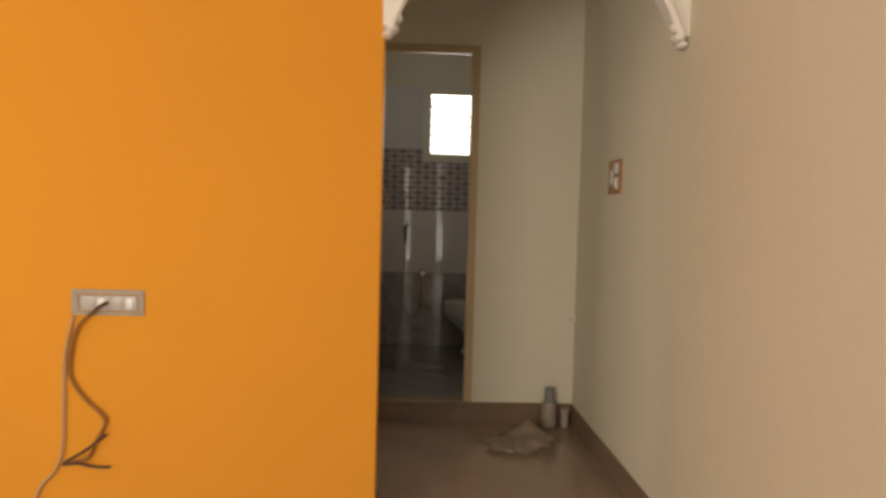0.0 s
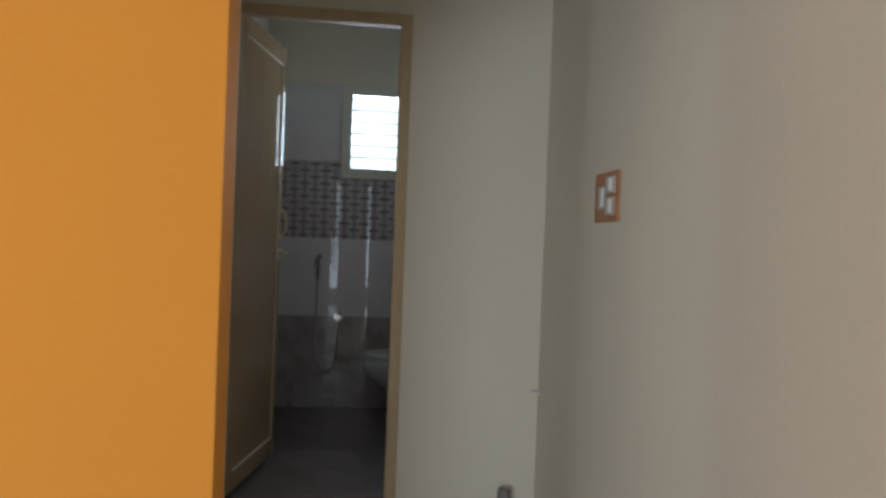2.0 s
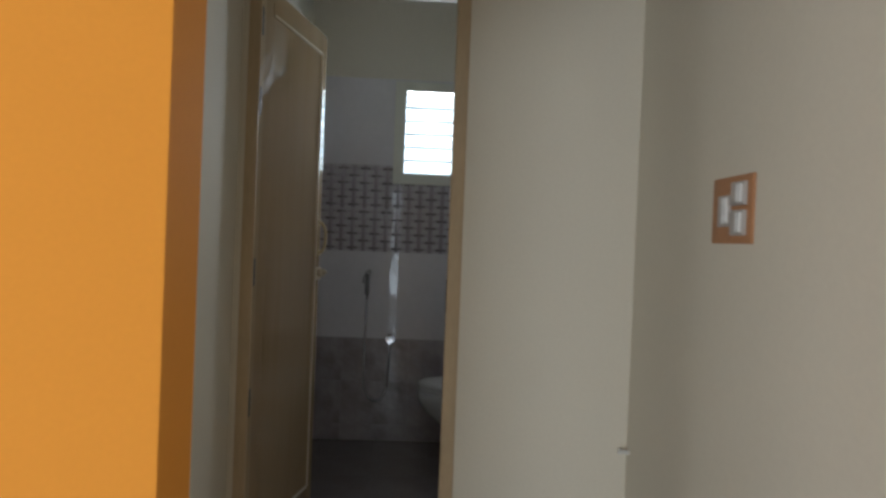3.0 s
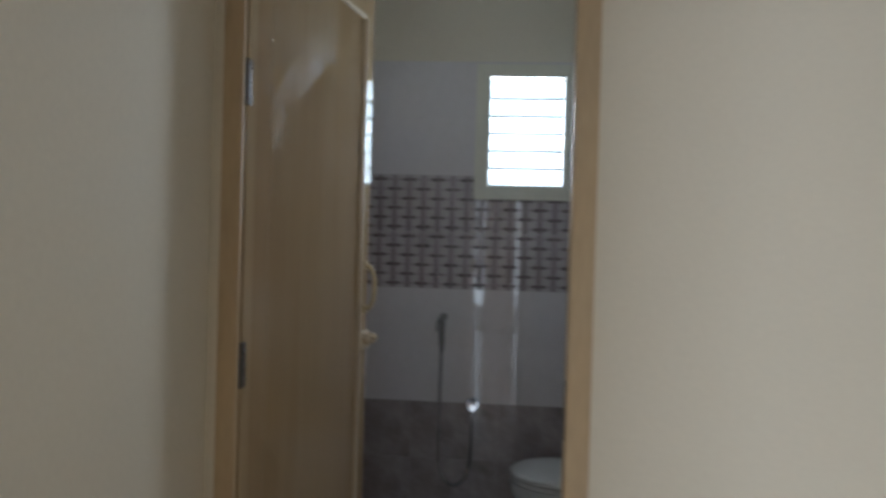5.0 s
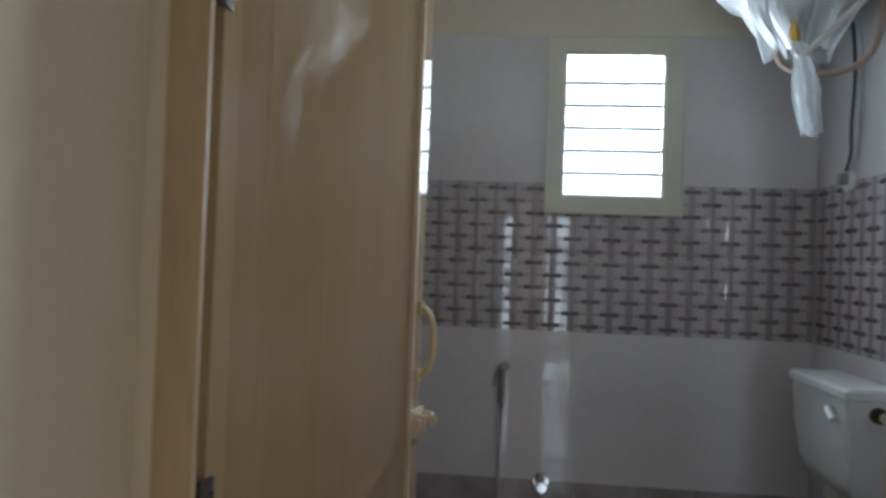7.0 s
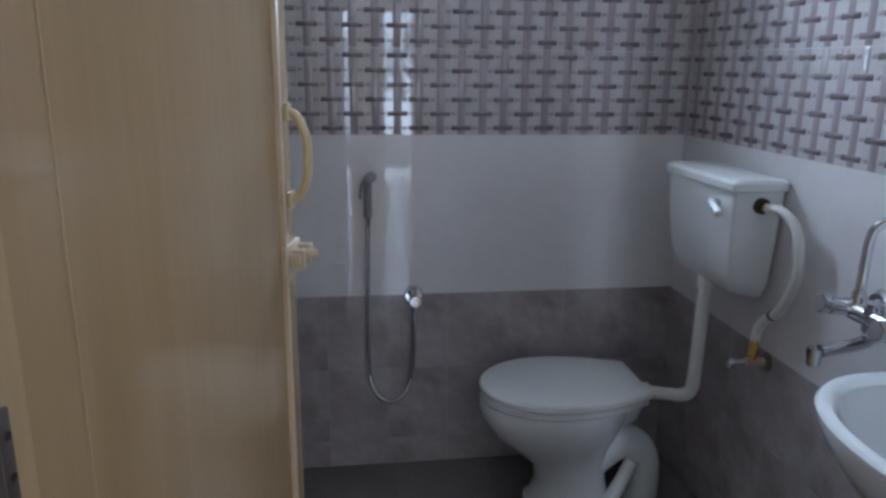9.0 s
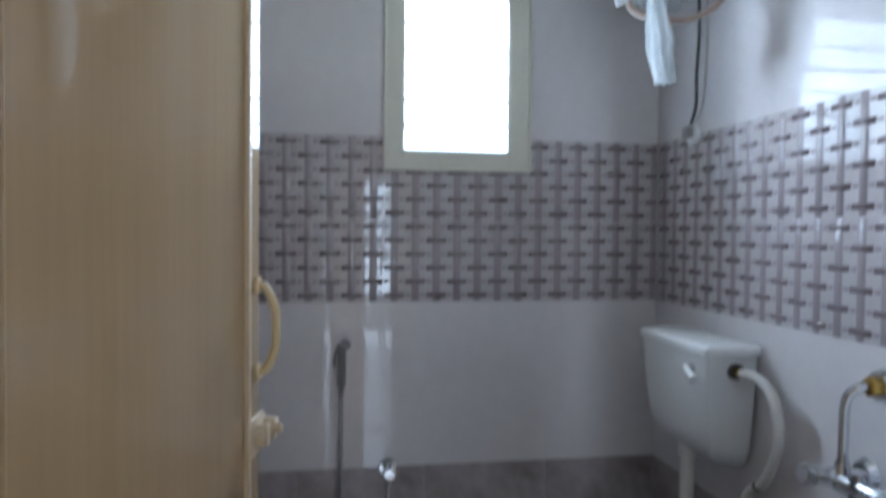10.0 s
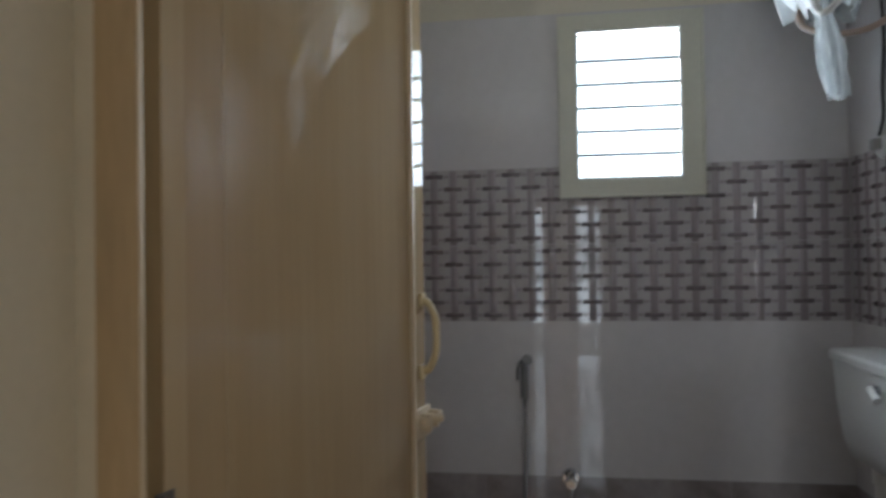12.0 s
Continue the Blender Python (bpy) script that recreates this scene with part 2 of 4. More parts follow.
def tube_bm(points, r, seg=12, per=8, bm=None, ridge=0.0):
    """A round tube along a smooth line; ridge: rings as on a metal hose."""
    line = smooth_line(points, per)
    own = bmesh.new()
    side, rings = None, []
    for i, c in enumerate(line):
        ahead = (line[min(i + 1, len(line) - 1)] - line[max(i - 1, 0)]).normalized()
        if side is None:
            side = ahead.orthogonal().normalized()
        side = (side - ahead * side.dot(ahead)).normalized()
        up = ahead.cross(side)
        rad = r * (1 + (ridge if i % 2 else -ridge))
        rings.append([own.verts.new(c + rad * (math.cos(a) * side + math.sin(a) * up)) for a in [2 * math.pi * k / seg for k in range(seg)]])
    for a, b in zip(rings, rings[1:]):
        for k in range(seg):
            own.faces.new((a[k], a[(k + 1) % seg], b[(k + 1) % seg], b[k]))
    own.faces.new(rings[0][::-1]), own.faces.new(rings[-1])
    if bm is None:
        return own
    return join(bm, own)


def loft_bm(rings, cap=True):
    bm = bmesh.new()
    rows = [[bm.verts.new(v) for v in ring] for ring in rings]
    n = len(rows[0])
    for a, b in zip(rows, rows[1:]):
        for k in range(n):
            bm.faces.new((a[k], a[(k + 1) % n], b[(k + 1) % n], b[k]))
    if cap:
        bm.faces.new(rows[0][::-1]), bm.faces.new(rows[-1])
    bmesh.ops.recalc_face_normals(bm, faces=bm.faces[:])
    return bm


def oval(cx, cy, z, ax, ay, power=2.0, seg=40, egg=0.0):
    """A rounded ring; power over 2 squares it, egg narrows it towards -x."""
    out = []
    for k in range(seg):
        a = 2 * math.pi * k / seg
        c, s = math.cos(a), math.sin(a)
        x = math.copysign(abs(c) ** (2 / power), c)
        y = math.copysign(abs(s) ** (2 / power), s)
        out.append((cx + ax * x, cy + ay * y * (1 + egg * x), z))
    return out


def part(name, bm, material, parent=None, label="", smooth=True):
    me = bpy.data.meshes.new(name)
    bm.to_mesh(me)
    bm.free()
    for f in me.polygons:
        f.use_smooth = smooth
    if smooth:
        me.set_sharp_from_angle(angle=radians(35))
    me.materials.append(material)
    ob = new(name, me)
    if parent:
        ob.parent = parent
    return tagged(ob, label) if label else ob


def thing(name, at, label, category, group=""):
    """An empty at the base of a thing; its parts are given in world places."""
    ob = new(name)
    ob.empty_display_size = 0.05
    ob.location = at
    bpy.context.view_layer.update()
    return tagged(ob, label, category, group)


def sub(name, bm, material, parent, label="", smooth=True):
    """A part whose mesh is given in world places."""
    base = (parent.parent or parent).location.copy()
    bm.transform(Matrix.Translation(-base))
    ob = part(name, bm, material, None, label, smooth)
    ob.parent = parent
    return ob


def structure(name, bm, material, label, smooth=False):
    return tagged(part(name, bm, material, None, "", smooth), label, kind="structure")


def shared(name, me, parent, m):
    ob = new(name, me)
    ob.parent = parent
    ob.matrix_local = m
    return ob


# ---- plan ----
XR, XL = 1.44, 0.112          # bathroom side walls; the right one runs on into the hall
YB, YF = 1.722, 0.14          # bathroom back wall and the inner face of its door wall
ZB = 0.115                    # bathroom floor
H, HB = 2.85, 2.75            # ceilings
HALL_XL, CORNER = 0.146, -0.62   # lobby side wall and the corner it ends at
OX, OY0, OY1 = 0.412, -1.409, -1.270   # orange wall: end, front, back
LIV_X, LIV_Y = -3.2, -6.2
WX0, WX1, WZ0, WZ1 = 0.639, 0.962, 1.624, 2.098      # window's clear opening
FX0, FX1, FZ0, FZ1 = 0.587, 1.024, 1.572, 2.146      # its plaster surround
DX0, DX1, DZ = 0.166, 0.873, 2.083                   # door frame's outer edges
IX0, IX1, IZ = 0.206, 0.829, 2.040                   # and its inner edges

TW, TH = 0.375, 0.2440       # wall tile
ROW_TOP = 0.693 + 6 * TH

# ---- walls, floors, ceilings ----
w = structure("wall_right", box_bm((XR + 0.008, LIV_Y - 0.2, -0.1), (XR + 0.2, YB + 0.2, 3.0)), GROUT, "right-hand wall's masonry core")
b = box_bm((XR, LIV_Y, 0.0), (XR + 0.008, 0.0, H))
structure("wall_hall_right", b, CREAM, "smooth cream painted hall wall")
b = box_bm((XR, YF, ROW_TOP), (XR + 0.008, YB + 0.008, HB))
structure("wall_bath_right_top", b, CREAM, "cream painted wall above the bathroom tiles")

# door wall, with its opening
b = box_bm((HALL_XL, 0.0, 0.0), (DX0, 0.010, H))
box_bm((DX1, 0.0, 0.0), (0.94, 0.045, H), b)
box_bm((0.94, 0.0, 0.0), (XR, YF - 0.008, H), b)
box_bm((DX0, 0.0, DZ), (DX1, 0.042, 2.13), b)
box_bm((DX0, 0.0, 2.13), (DX1, YF - 0.008, H), b)
box_bm((XL - 0.008, 0.045, 2.13), (DX0, YF - 0.008, H), b)
box_bm((DX1, 0.045, 2.13), (0.94, YF - 0.008, H), b)
structure("wall_door", b, CREAM, "cream wall round the bathroom door")
b = box_bm((0.94, YF - 0.008, ZB), (XR + 0.008, YF - 0.0005, HB))
box_bm((XL, YF - 0.008, 2.13), (0.94, YF - 0.0005, HB), b)
structure("wall_bath_front", b, CREAM, "bathroom side of the door wall")

# lobby's left block between passage and bathroom
b = box_bm((LIV_X, CORNER, 0.0), (HALL_XL, 0.0, H))
box_bm((LIV_X, 0.0, 0.0), (HALL_XL, 0.045, H), b)
box_bm((LIV_X, 0.045, 0.0), (XL - 0.008, YF - 0.008, H), b)
structure("wall_lobby_left", b, CREAM, "cream lobby wall with an outer corner")
structure("wall_bath_left", box_bm((XL - 0.2, YF - 0.008, 0.0), (XL - 0.008, YB + 0.2, HB)), CREAM, "bathroom's cream left wall behind the door")

# bathroom back wall with the window's hole
b = box_bm((XL - 0.2, YB + 0.008, 0.0), (WX0, YB + 0.2, HB))
box_bm((WX1, YB + 0.008, 0.0), (XR + 0.008, YB + 0.2, HB), b)
box_bm((WX0, YB + 0.008, 0.0), (WX1, YB + 0.2, WZ0), b)
box_bm((WX0, YB + 0.008, WZ1), (WX1, YB + 0.2, HB), b)
structure("wall_bath_back", b, CREAM, "bathroom's back wall, cream above the tiles")

# orange wall and the wall over the arch
b = box_bm((LIV_X, OY0, 0.0), (OX, OY1 - 0.004, H))
structure("wall_orange", b, ORANGE, "bright orange painted living room wall")
structure("wall_orange_back", box_bm((LIV_X, OY1 - 0.004, 0.0), (OX, OY1, H)), CREAM, "cream back of the orange wall")

# living room shell
b = box_bm((LIV_X - 0.2, LIV_Y, 0.0), (LIV_X, -4.5, H))
box_bm((LIV_X - 0.2, -2.7, 0.0), (LIV_X, -1.15, H), b)
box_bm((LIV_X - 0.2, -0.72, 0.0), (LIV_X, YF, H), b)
# gap at the passage's end added for its fill lamp
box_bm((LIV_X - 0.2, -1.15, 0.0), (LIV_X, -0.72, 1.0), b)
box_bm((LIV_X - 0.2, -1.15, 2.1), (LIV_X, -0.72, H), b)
# window gap added for the side fill lamp
box_bm((LIV_X - 0.2, -4.5, 0.0), (LIV_X, -2.7, 0.85), b)
box_bm((LIV_X - 0.2, -4.5, 2.15), (LIV_X, -2.7, H), b)
structure("wall_living_left", b, CREAM, "living room's cream side wall with window openings added for light")
b = box_bm((LIV_X - 0.2, LIV_Y - 0.2, 0.0), (-2.4, LIV_Y, H))
box_bm((-0.5, LIV_Y - 0.2, 0.0), (0.30, LIV_Y, H), b)
# pier added inside the balcony opening to darken the middle of its reflection
box_bm((0.50, LIV_Y - 0.2, 0.0), (0.93, LIV_Y, H), b)
# window gap added for the back fill lamp
box_bm((-2.4, LIV_Y - 0.2, 0.0), (-0.5, LIV_Y, 0.55), b)
box_bm((-2.4, LIV_Y - 0.2, 1.90), (-0.5, LIV_Y, H), b)
box_bm((1.37, LIV_Y - 0.2, 0.0), (XR + 0.008, LIV_Y, H), b)
box_bm((0.93, LIV_Y - 0.2, 2.15), (1.37, LIV_Y, H), b)
box_bm((0.30, LIV_Y - 0.2, 2.15), (0.50, LIV_Y, H), b)
structure("wall_living_back", b, CREAM, "living room's cream back wall; its balcony pier and window opening are added")
structure("ceiling_hall", box_bm((LIV_X - 0.2, LIV_Y - 0.2, H), (XR + 0.2, YF, H + 0.15)), CEIL, "plain white hall ceiling")
structure("ceiling_bath", box_bm((XL - 0.2, YF - 0.008, HB), (XR + 0.2, YB + 0.2, HB + 0.15)), CEIL, "plain white bathroom ceiling")


# ---- door frame ----
def door_frame():
    base = structure("door_1", box_bm((DX0, 0.0, ZB - 0.02), (DX1, YF, ZB + 0.004), None, 0.002), SKIRT, "brown tile sill of the bathroom door")
    d0, d1 = -0.006, 0.042
    for name, lo, hi in (("jamb", (DX0, d0, ZB + 0.004), (IX0, 0.003, DZ)), ("jamb", (IX1, d0, ZB + 0.004), (DX1, d1, DZ)),
                         ("head", (IX0, d0, IZ), (IX1, d1, DZ))):
        part(name, box_bm(lo, hi, None, 0.0015), FRAME, base, "tan painted wooden door frame")
    # plaster margins left paler where the wall paint meets the frame
    part("margin", box_bm((HALL_XL, -0.004, ZB), (DX0, 0.0, DZ), None, 0.001), CREAM, base, "uneven cream paint margin")
    part("strike_plate", box_bm((IX1 - 0.002, 0.012, 1.02), (IX1 + 0.001, 0.034, 1.13), None, 0.0006), STEEL, base, "small steel strike plate")
    return base


door_frame()


# ---- door leaf ----
HINGE = Vector((0.1959, 0.050, ZB + 0.03))
LEAF_W, LEAF_T = 0.6534, 0.030
LEAF_H = 2.082 - HINGE.z
LEAF_ANGLE = radians(78.2)


def leaf_door():
    """Built with u from hinge to free edge along x, the outer face at y = 0 and the thickness towards +y."""
    top = thing("bathroom_door", HINGE, "tan wood-grained plastic door standing open into the bathroom", "door")
    top.rotation_euler = (0, 0, LEAF_ANGLE)
    s, r, sh, lip = 0.069, 0.085, 0.0915, 0.0315
    hinge_side = ((lip, 0.0015), (sh, 0.0015), (sh, LEAF_T), (lip, LEAF_T))
    free_side = ((LEAF_W - s, 0), (LEAF_W - 0.002, 0.0046), (LEAF_W, 0.0066), (LEAF_W, LEAF_T), (LEAF_W - s, LEAF_T))
    for profile in (hinge_side, free_side):
        part("stile", loft_bm([[(u, y, z) for u, y in profile] for z in (0.0, LEAF_H)]), PVC, top)
    edge = ((0.0, 0.0013), (lip - 0.0003, 0.0013), (lip - 0.0003, LEAF_T), (0.0, LEAF_T))
    part("edge_strip", loft_bm([[(u, y, z) for u, y in edge] for z in (0.0, LEAF_H)]), PVC_EDGE, top, "plain tan edging strip on the hinge side")
    for lo, hi in (((sh, 0, 0), (LEAF_W - s, LEAF_T, r)), ((sh, 0, LEAF_H - r), (LEAF_W - s, LEAF_T, LEAF_H))):
        part("rail", box_bm(lo, hi, None, 0.0015), PVC, top)
    part("panel", box_bm((sh, 0.0015, r), (LEAF_W - s, LEAF_T - 0.0015, LEAF_H - r)), PVC, top, "glossy tan wood-grain panel", False)
    bw = 0.011
    part("bead", box_bm((sh - 0.0009, 0.0010, r), (sh + 0.0009, 0.003, LEAF_H - r), None, 0.0003), PVC_EDGE, top, "thin pale bead beside the panel")
    for lo, hi in (((LEAF_W - s - bw / 2, -0.005, r), (LEAF_W - s + bw / 2, 0.003, LEAF_H - r)),
                   ((sh + 0.003, -0.004, r - bw / 2), (LEAF_W - s - bw / 2, 0.003, r + bw / 2)),
                   ((sh + 0.003, -0.004, LEAF_H - r - bw / 2), (LEAF_W - s - bw / 2, 0.003, LEAF_H - r + bw / 2))):
        part("bead", box_bm(lo, hi, None, 0.0022), BEAD, top, "pale raised bead round the panel")
    # pull handle
    zc = 1.250 - HINGE.z
    u = LEAF_W - 0.028
    handle = part("handle", tube_bm([(u, 0.0, zc - 0.062), (u, -0.014, zc - 0.056), (u, -0.026, zc - 0.03), (u, -0.028, zc), (u, -0.026, zc + 0.03),
                                     (u, -0.014, zc + 0.056), (u, 0.0, zc + 0.062)], 0.0065, 12, 6), IVORY, top, "ivory plastic pull handle")
    for dz in (-0.062, 0.062):
        part("foot", box_bm((u - 0.011, -0.005, zc + dz - 0.012), (u + 0.011, 0.001, zc + dz + 0.012), None, 0.002), IVORY, handle)
    # sliding bolt, drawn half out past the leaf's edge
    zb = 1.102 - HINGE.z
    bolt = part("latch", box_bm((LEAF_W - 0.078, -0.006, zb - 0.026), (LEAF_W - 0.004, 0.001, zb + 0.026), None, 0.002), BEAD, top, "ivory plastic sliding latch")
    part("bar", box_bm((LEAF_W - 0.062, -0.020, zb - 0.002), (LEAF_W + 0.020, -0.007, zb + 0.012), None, 0.003), BEAD, bolt)
    part("knob", cyl_bm((LEAF_W - 0.022, -0.036, zb + 0.006), (LEAF_W - 0.022, -0.018, zb + 0.006), 0.007, 0.006, 14, None, 0.0015), BEAD, bolt)
    for g in (0.016, 0.052):
        part("guide", box_bm((LEAF_W - g, -0.024, zb - 0.012), (LEAF_W - g + 0.012, -0.004, zb + 0.018), None, 0.003), BEAD, bolt)
    # butt hinges
    for z in (1.95, 1.69, 1.13, 0.70, 0.27):
        z0 = z - HINGE.z
        h = part("hinge", cyl_bm((-0.009, -0.002, z0 - 0.045), (-0.009, -0.002, z0 + 0.045), 0.0052, None, 12), STEEL, top, "dark steel butt hinge")
        part("flap", box_bm((-0.006, -0.0024, z0 - 0.045), (0.010, 0.0005, z0 + 0.045), None, 0.0006), STEEL, h)
        for dz in (-0.028, 0.0, 0.028):
            part("screw", cyl_bm((0.005, -0.0034, z0 + dz), (0.005, -0.002, z0 + dz), 0.0030, None, 10), CHROME, h)
    return top


leaf_door()


# ---- bathroom window ----
def bath_window():
    b = box_bm((FX0, YB - 0.010, FZ0), (WX0, YB + 0.009, FZ1), None, 0.0015)
    box_bm((WX1, YB - 0.010, FZ0), (FX1, YB + 0.009, FZ1), b, 0.0015)
    box_bm((WX0, YB - 0.010, FZ0), (WX1, YB + 0.009, WZ0), b, 0.0015)
    box_bm((WX0, YB - 0.010, WZ1), (WX1, YB + 0.009, FZ1), b, 0.0015)
    base = structure("window_1", b, WINDOW_WHITE, "cream plaster surround of the bathroom louvre window")
    # a thin raised bead round the surround
    for lo, hi in (((FX0 - 0.004, YB - 0.016, FZ0 - 0.004), (FX0 + 0.004, YB - 0.002, FZ1)), ((FX1 - 0.004, YB - 0.016, FZ0 - 0.004), (FX1 + 0.004, YB - 0.002, FZ1)),
                   ((FX0 + 0.004, YB - 0.016, FZ0 - 0.004), (FX1 - 0.004, YB - 0.002, FZ0 + 0.004))):
        part("edge_bead", box_bm(lo, hi, None, 0.002), WINDOW_WHITE, base)
    # metal frame
    y0, y1 = YB - 0.006, YB + 0.030
    t = 0.006
    for lo, hi in (((WX0, y0, WZ0), (WX0 + t, y1, WZ1)), ((WX1 - t, y0, WZ0), (WX1, y1, WZ1)), ((WX0 + t, y0, WZ0), (WX1 - t, y1, WZ0 + t)),
                   ((WX0 + t, y0, WZ1 - t), (WX1 - t, y1, WZ1)), ((WX0 + t, y0, WZ1 - 0.020), (WX1 - t, y1, WZ1 - 0.015))):
        part("window_frame", box_bm(lo, hi, None, 0.001), ALU, base)
    n = 6
    z0, z1 = WZ0 + t, WZ1 - 0.021
    pitch = (z1 - z0) / n
    for k in range(n):
        bm = box_bm((WX0 + t, -0.0022, -0.002), (WX1 - t, 0.0022, pitch + 0.006))
        bm.transform(Matrix.Translation((0, YB + 0.020, z0 + k * pitch)) @ Matrix.Rotation(radians(-13), 4, "X"))
        pane = part("pane", bm, FROST, base, "frosted glass louvre", False)
        pane.visible_shadow = False
        # dark bar added along each louvre to draw the slat's dark edge line
        edge = part("slat_line", box_bm((WX0 + t, YB + 0.004, z0 + k * pitch - 0.0062), (WX1 - t, YB + 0.013, z0 + k * pitch + 0.0036)), GRILLE, base)
    # iron grille outside
    for k in range(3):
        x = WX0 + (k + 1) * (WX1 - WX0) / 4
        part("grille_bar", cyl_bm((x, YB + 0.11, WZ0), (x, YB + 0.11, WZ1), 0.006, None, 10), GRILLE, base)
    return base


bath_window()


# ---- wall tiles ----
TW, TH = 0.375, 0.2440
ROWS = [0.693 - 3 * TH + k * TH for k in range(10)]     # lower edges; the first is cut at the floor
ROW_TOP = 0.693 + 6 * TH
TILE_MESHES = {}


def quad_box(verts, faces, mats, lo, hi, chamfer, slot):
    """A five-sided raised piece; x, y across the tile, z out of it."""
    c = chamfer
    k = len(verts)
    for x, y in ((lo[0], lo[1]), (hi[0], lo[1]), (hi[0], hi[1]), (lo[0], hi[1])):
        verts.append((x, y, lo[2]))
    for x, y in ((lo[0] + c, lo[1] + c), (hi[0] - c, lo[1] + c), (hi[0] - c, hi[1] - c), (lo[0] + c, hi[1] - c)):
        verts.append((x, y, hi[2]))
    faces.append((k + 4, k + 5, k + 6, k + 7))
    for i in range(4):
        j = (i + 1) % 4
        faces.append((k + i, k + j, k + 4 + j, k + 4 + i))
    mats += [slot] * 5


def domed(verts, faces, mats, lo, hi, slot, upright):
    """A raised piece with a rounded back, running along y (upright) or x, its ends sloping down."""
    across, run = (0, 1) if upright else (1, 0)
    steps, end = 6, 0.0028
    k = len(verts)
    half, mid = (hi[across] - lo[across]) / 2, (hi[across] + lo[across]) / 2
    for at, lift in ((lo[run], 0.0), (lo[run] + end, 1.0), (hi[run] - end, 1.0), (hi[run], 0.0)):
        for i in range(steps + 1):
            f = 2 * i / steps - 1
            p = [0.0, 0.0, lo[2] + (hi[2] - lo[2]) * lift * (1 - abs(f) ** 2.6)]
            p[across], p[run] = mid + half * f, at
            verts.append(tuple(p))
    for a in range(3):
        for i in range(steps):
            q = k + a * (steps + 1) + i
            quad = (q, q + 1, q + steps + 2, q + steps + 1)
            faces.append(quad[::-1] if upright else quad)
            mats.append(slot)


def tile_mesh(kind, w, h, phase_x=0.0, phase_row=0):
    key = (kind, round(w, 3), round(h, 3), round(phase_x, 3), phase_row)
    if key in TILE_MESHES:
        return TILE_MESHES[key]
    verts, faces, mats = [], [], []
    g = 0.00005 if kind == "dark" else 0.00015
    quad_box(verts, faces, mats, (g, g, 0.0), (w - g, h - g, 0.008), 0.0002, 0)
    if kind == "band":
        px, pz = TW / 6, TH / 6
        for c in range(7):
            x = (c + 0.5) * px - phase_x
            a, e = max(g + 0.001, x - 0.0118), min(w - g - 0.001, x + 0.0118)
            if e - a < 0.006:
                continue
            domed(verts, faces, mats, (a, g + 0.001, 0.0078), (e, h - g - 0.001, 0.0100), 1, True)
            for r in range(6):
                z = (r + 0.5) * pz
                if (r + c + phase_row) % 2:
                    # the weave passes under the upright strip
                    for s0 in (x - 0.0300, x + 0.0126):
                        a2, e2 = max(g + 0.001, s0), min(w - g - 0.001, s0 + 0.0174)
                        if z + 0.006 < h - g and e2 - a2 > 0.004:
                            quad_box(verts, faces, mats, (a2, z - 0.0054, 0.0075), (e2, z + 0.0054, 0.0086), 0.0016, 3)
                    continue
                a2, e2 = max(g + 0.001, x - 0.0300), min(w - g - 0.001, x + 0.0300)
                if z + 0.006 < h - g and e2 - a2 > 0.006:
                    domed(verts, faces, mats, (a2, z - 0.0069, 0.0079), (e2, z + 0.0069, 0.0116), 2, False)
    me = bpy.data.meshes.new("tile")
    me.from_pydata(verts, [], faces)
    for m in ((BAND_BASE, BAND_STRIP, BAND_BAR, BAND_UNDER) if kind == "band" else (PALE_TILE,) if kind == "pale" else (DARK_TILE,)):
        me.materials.append(m)
    for poly, s in zip(me.polygons, mats):
        poly.material_index = s
        poly.use_smooth = s > 0
    TILE_MESHES[key] = me
    return me


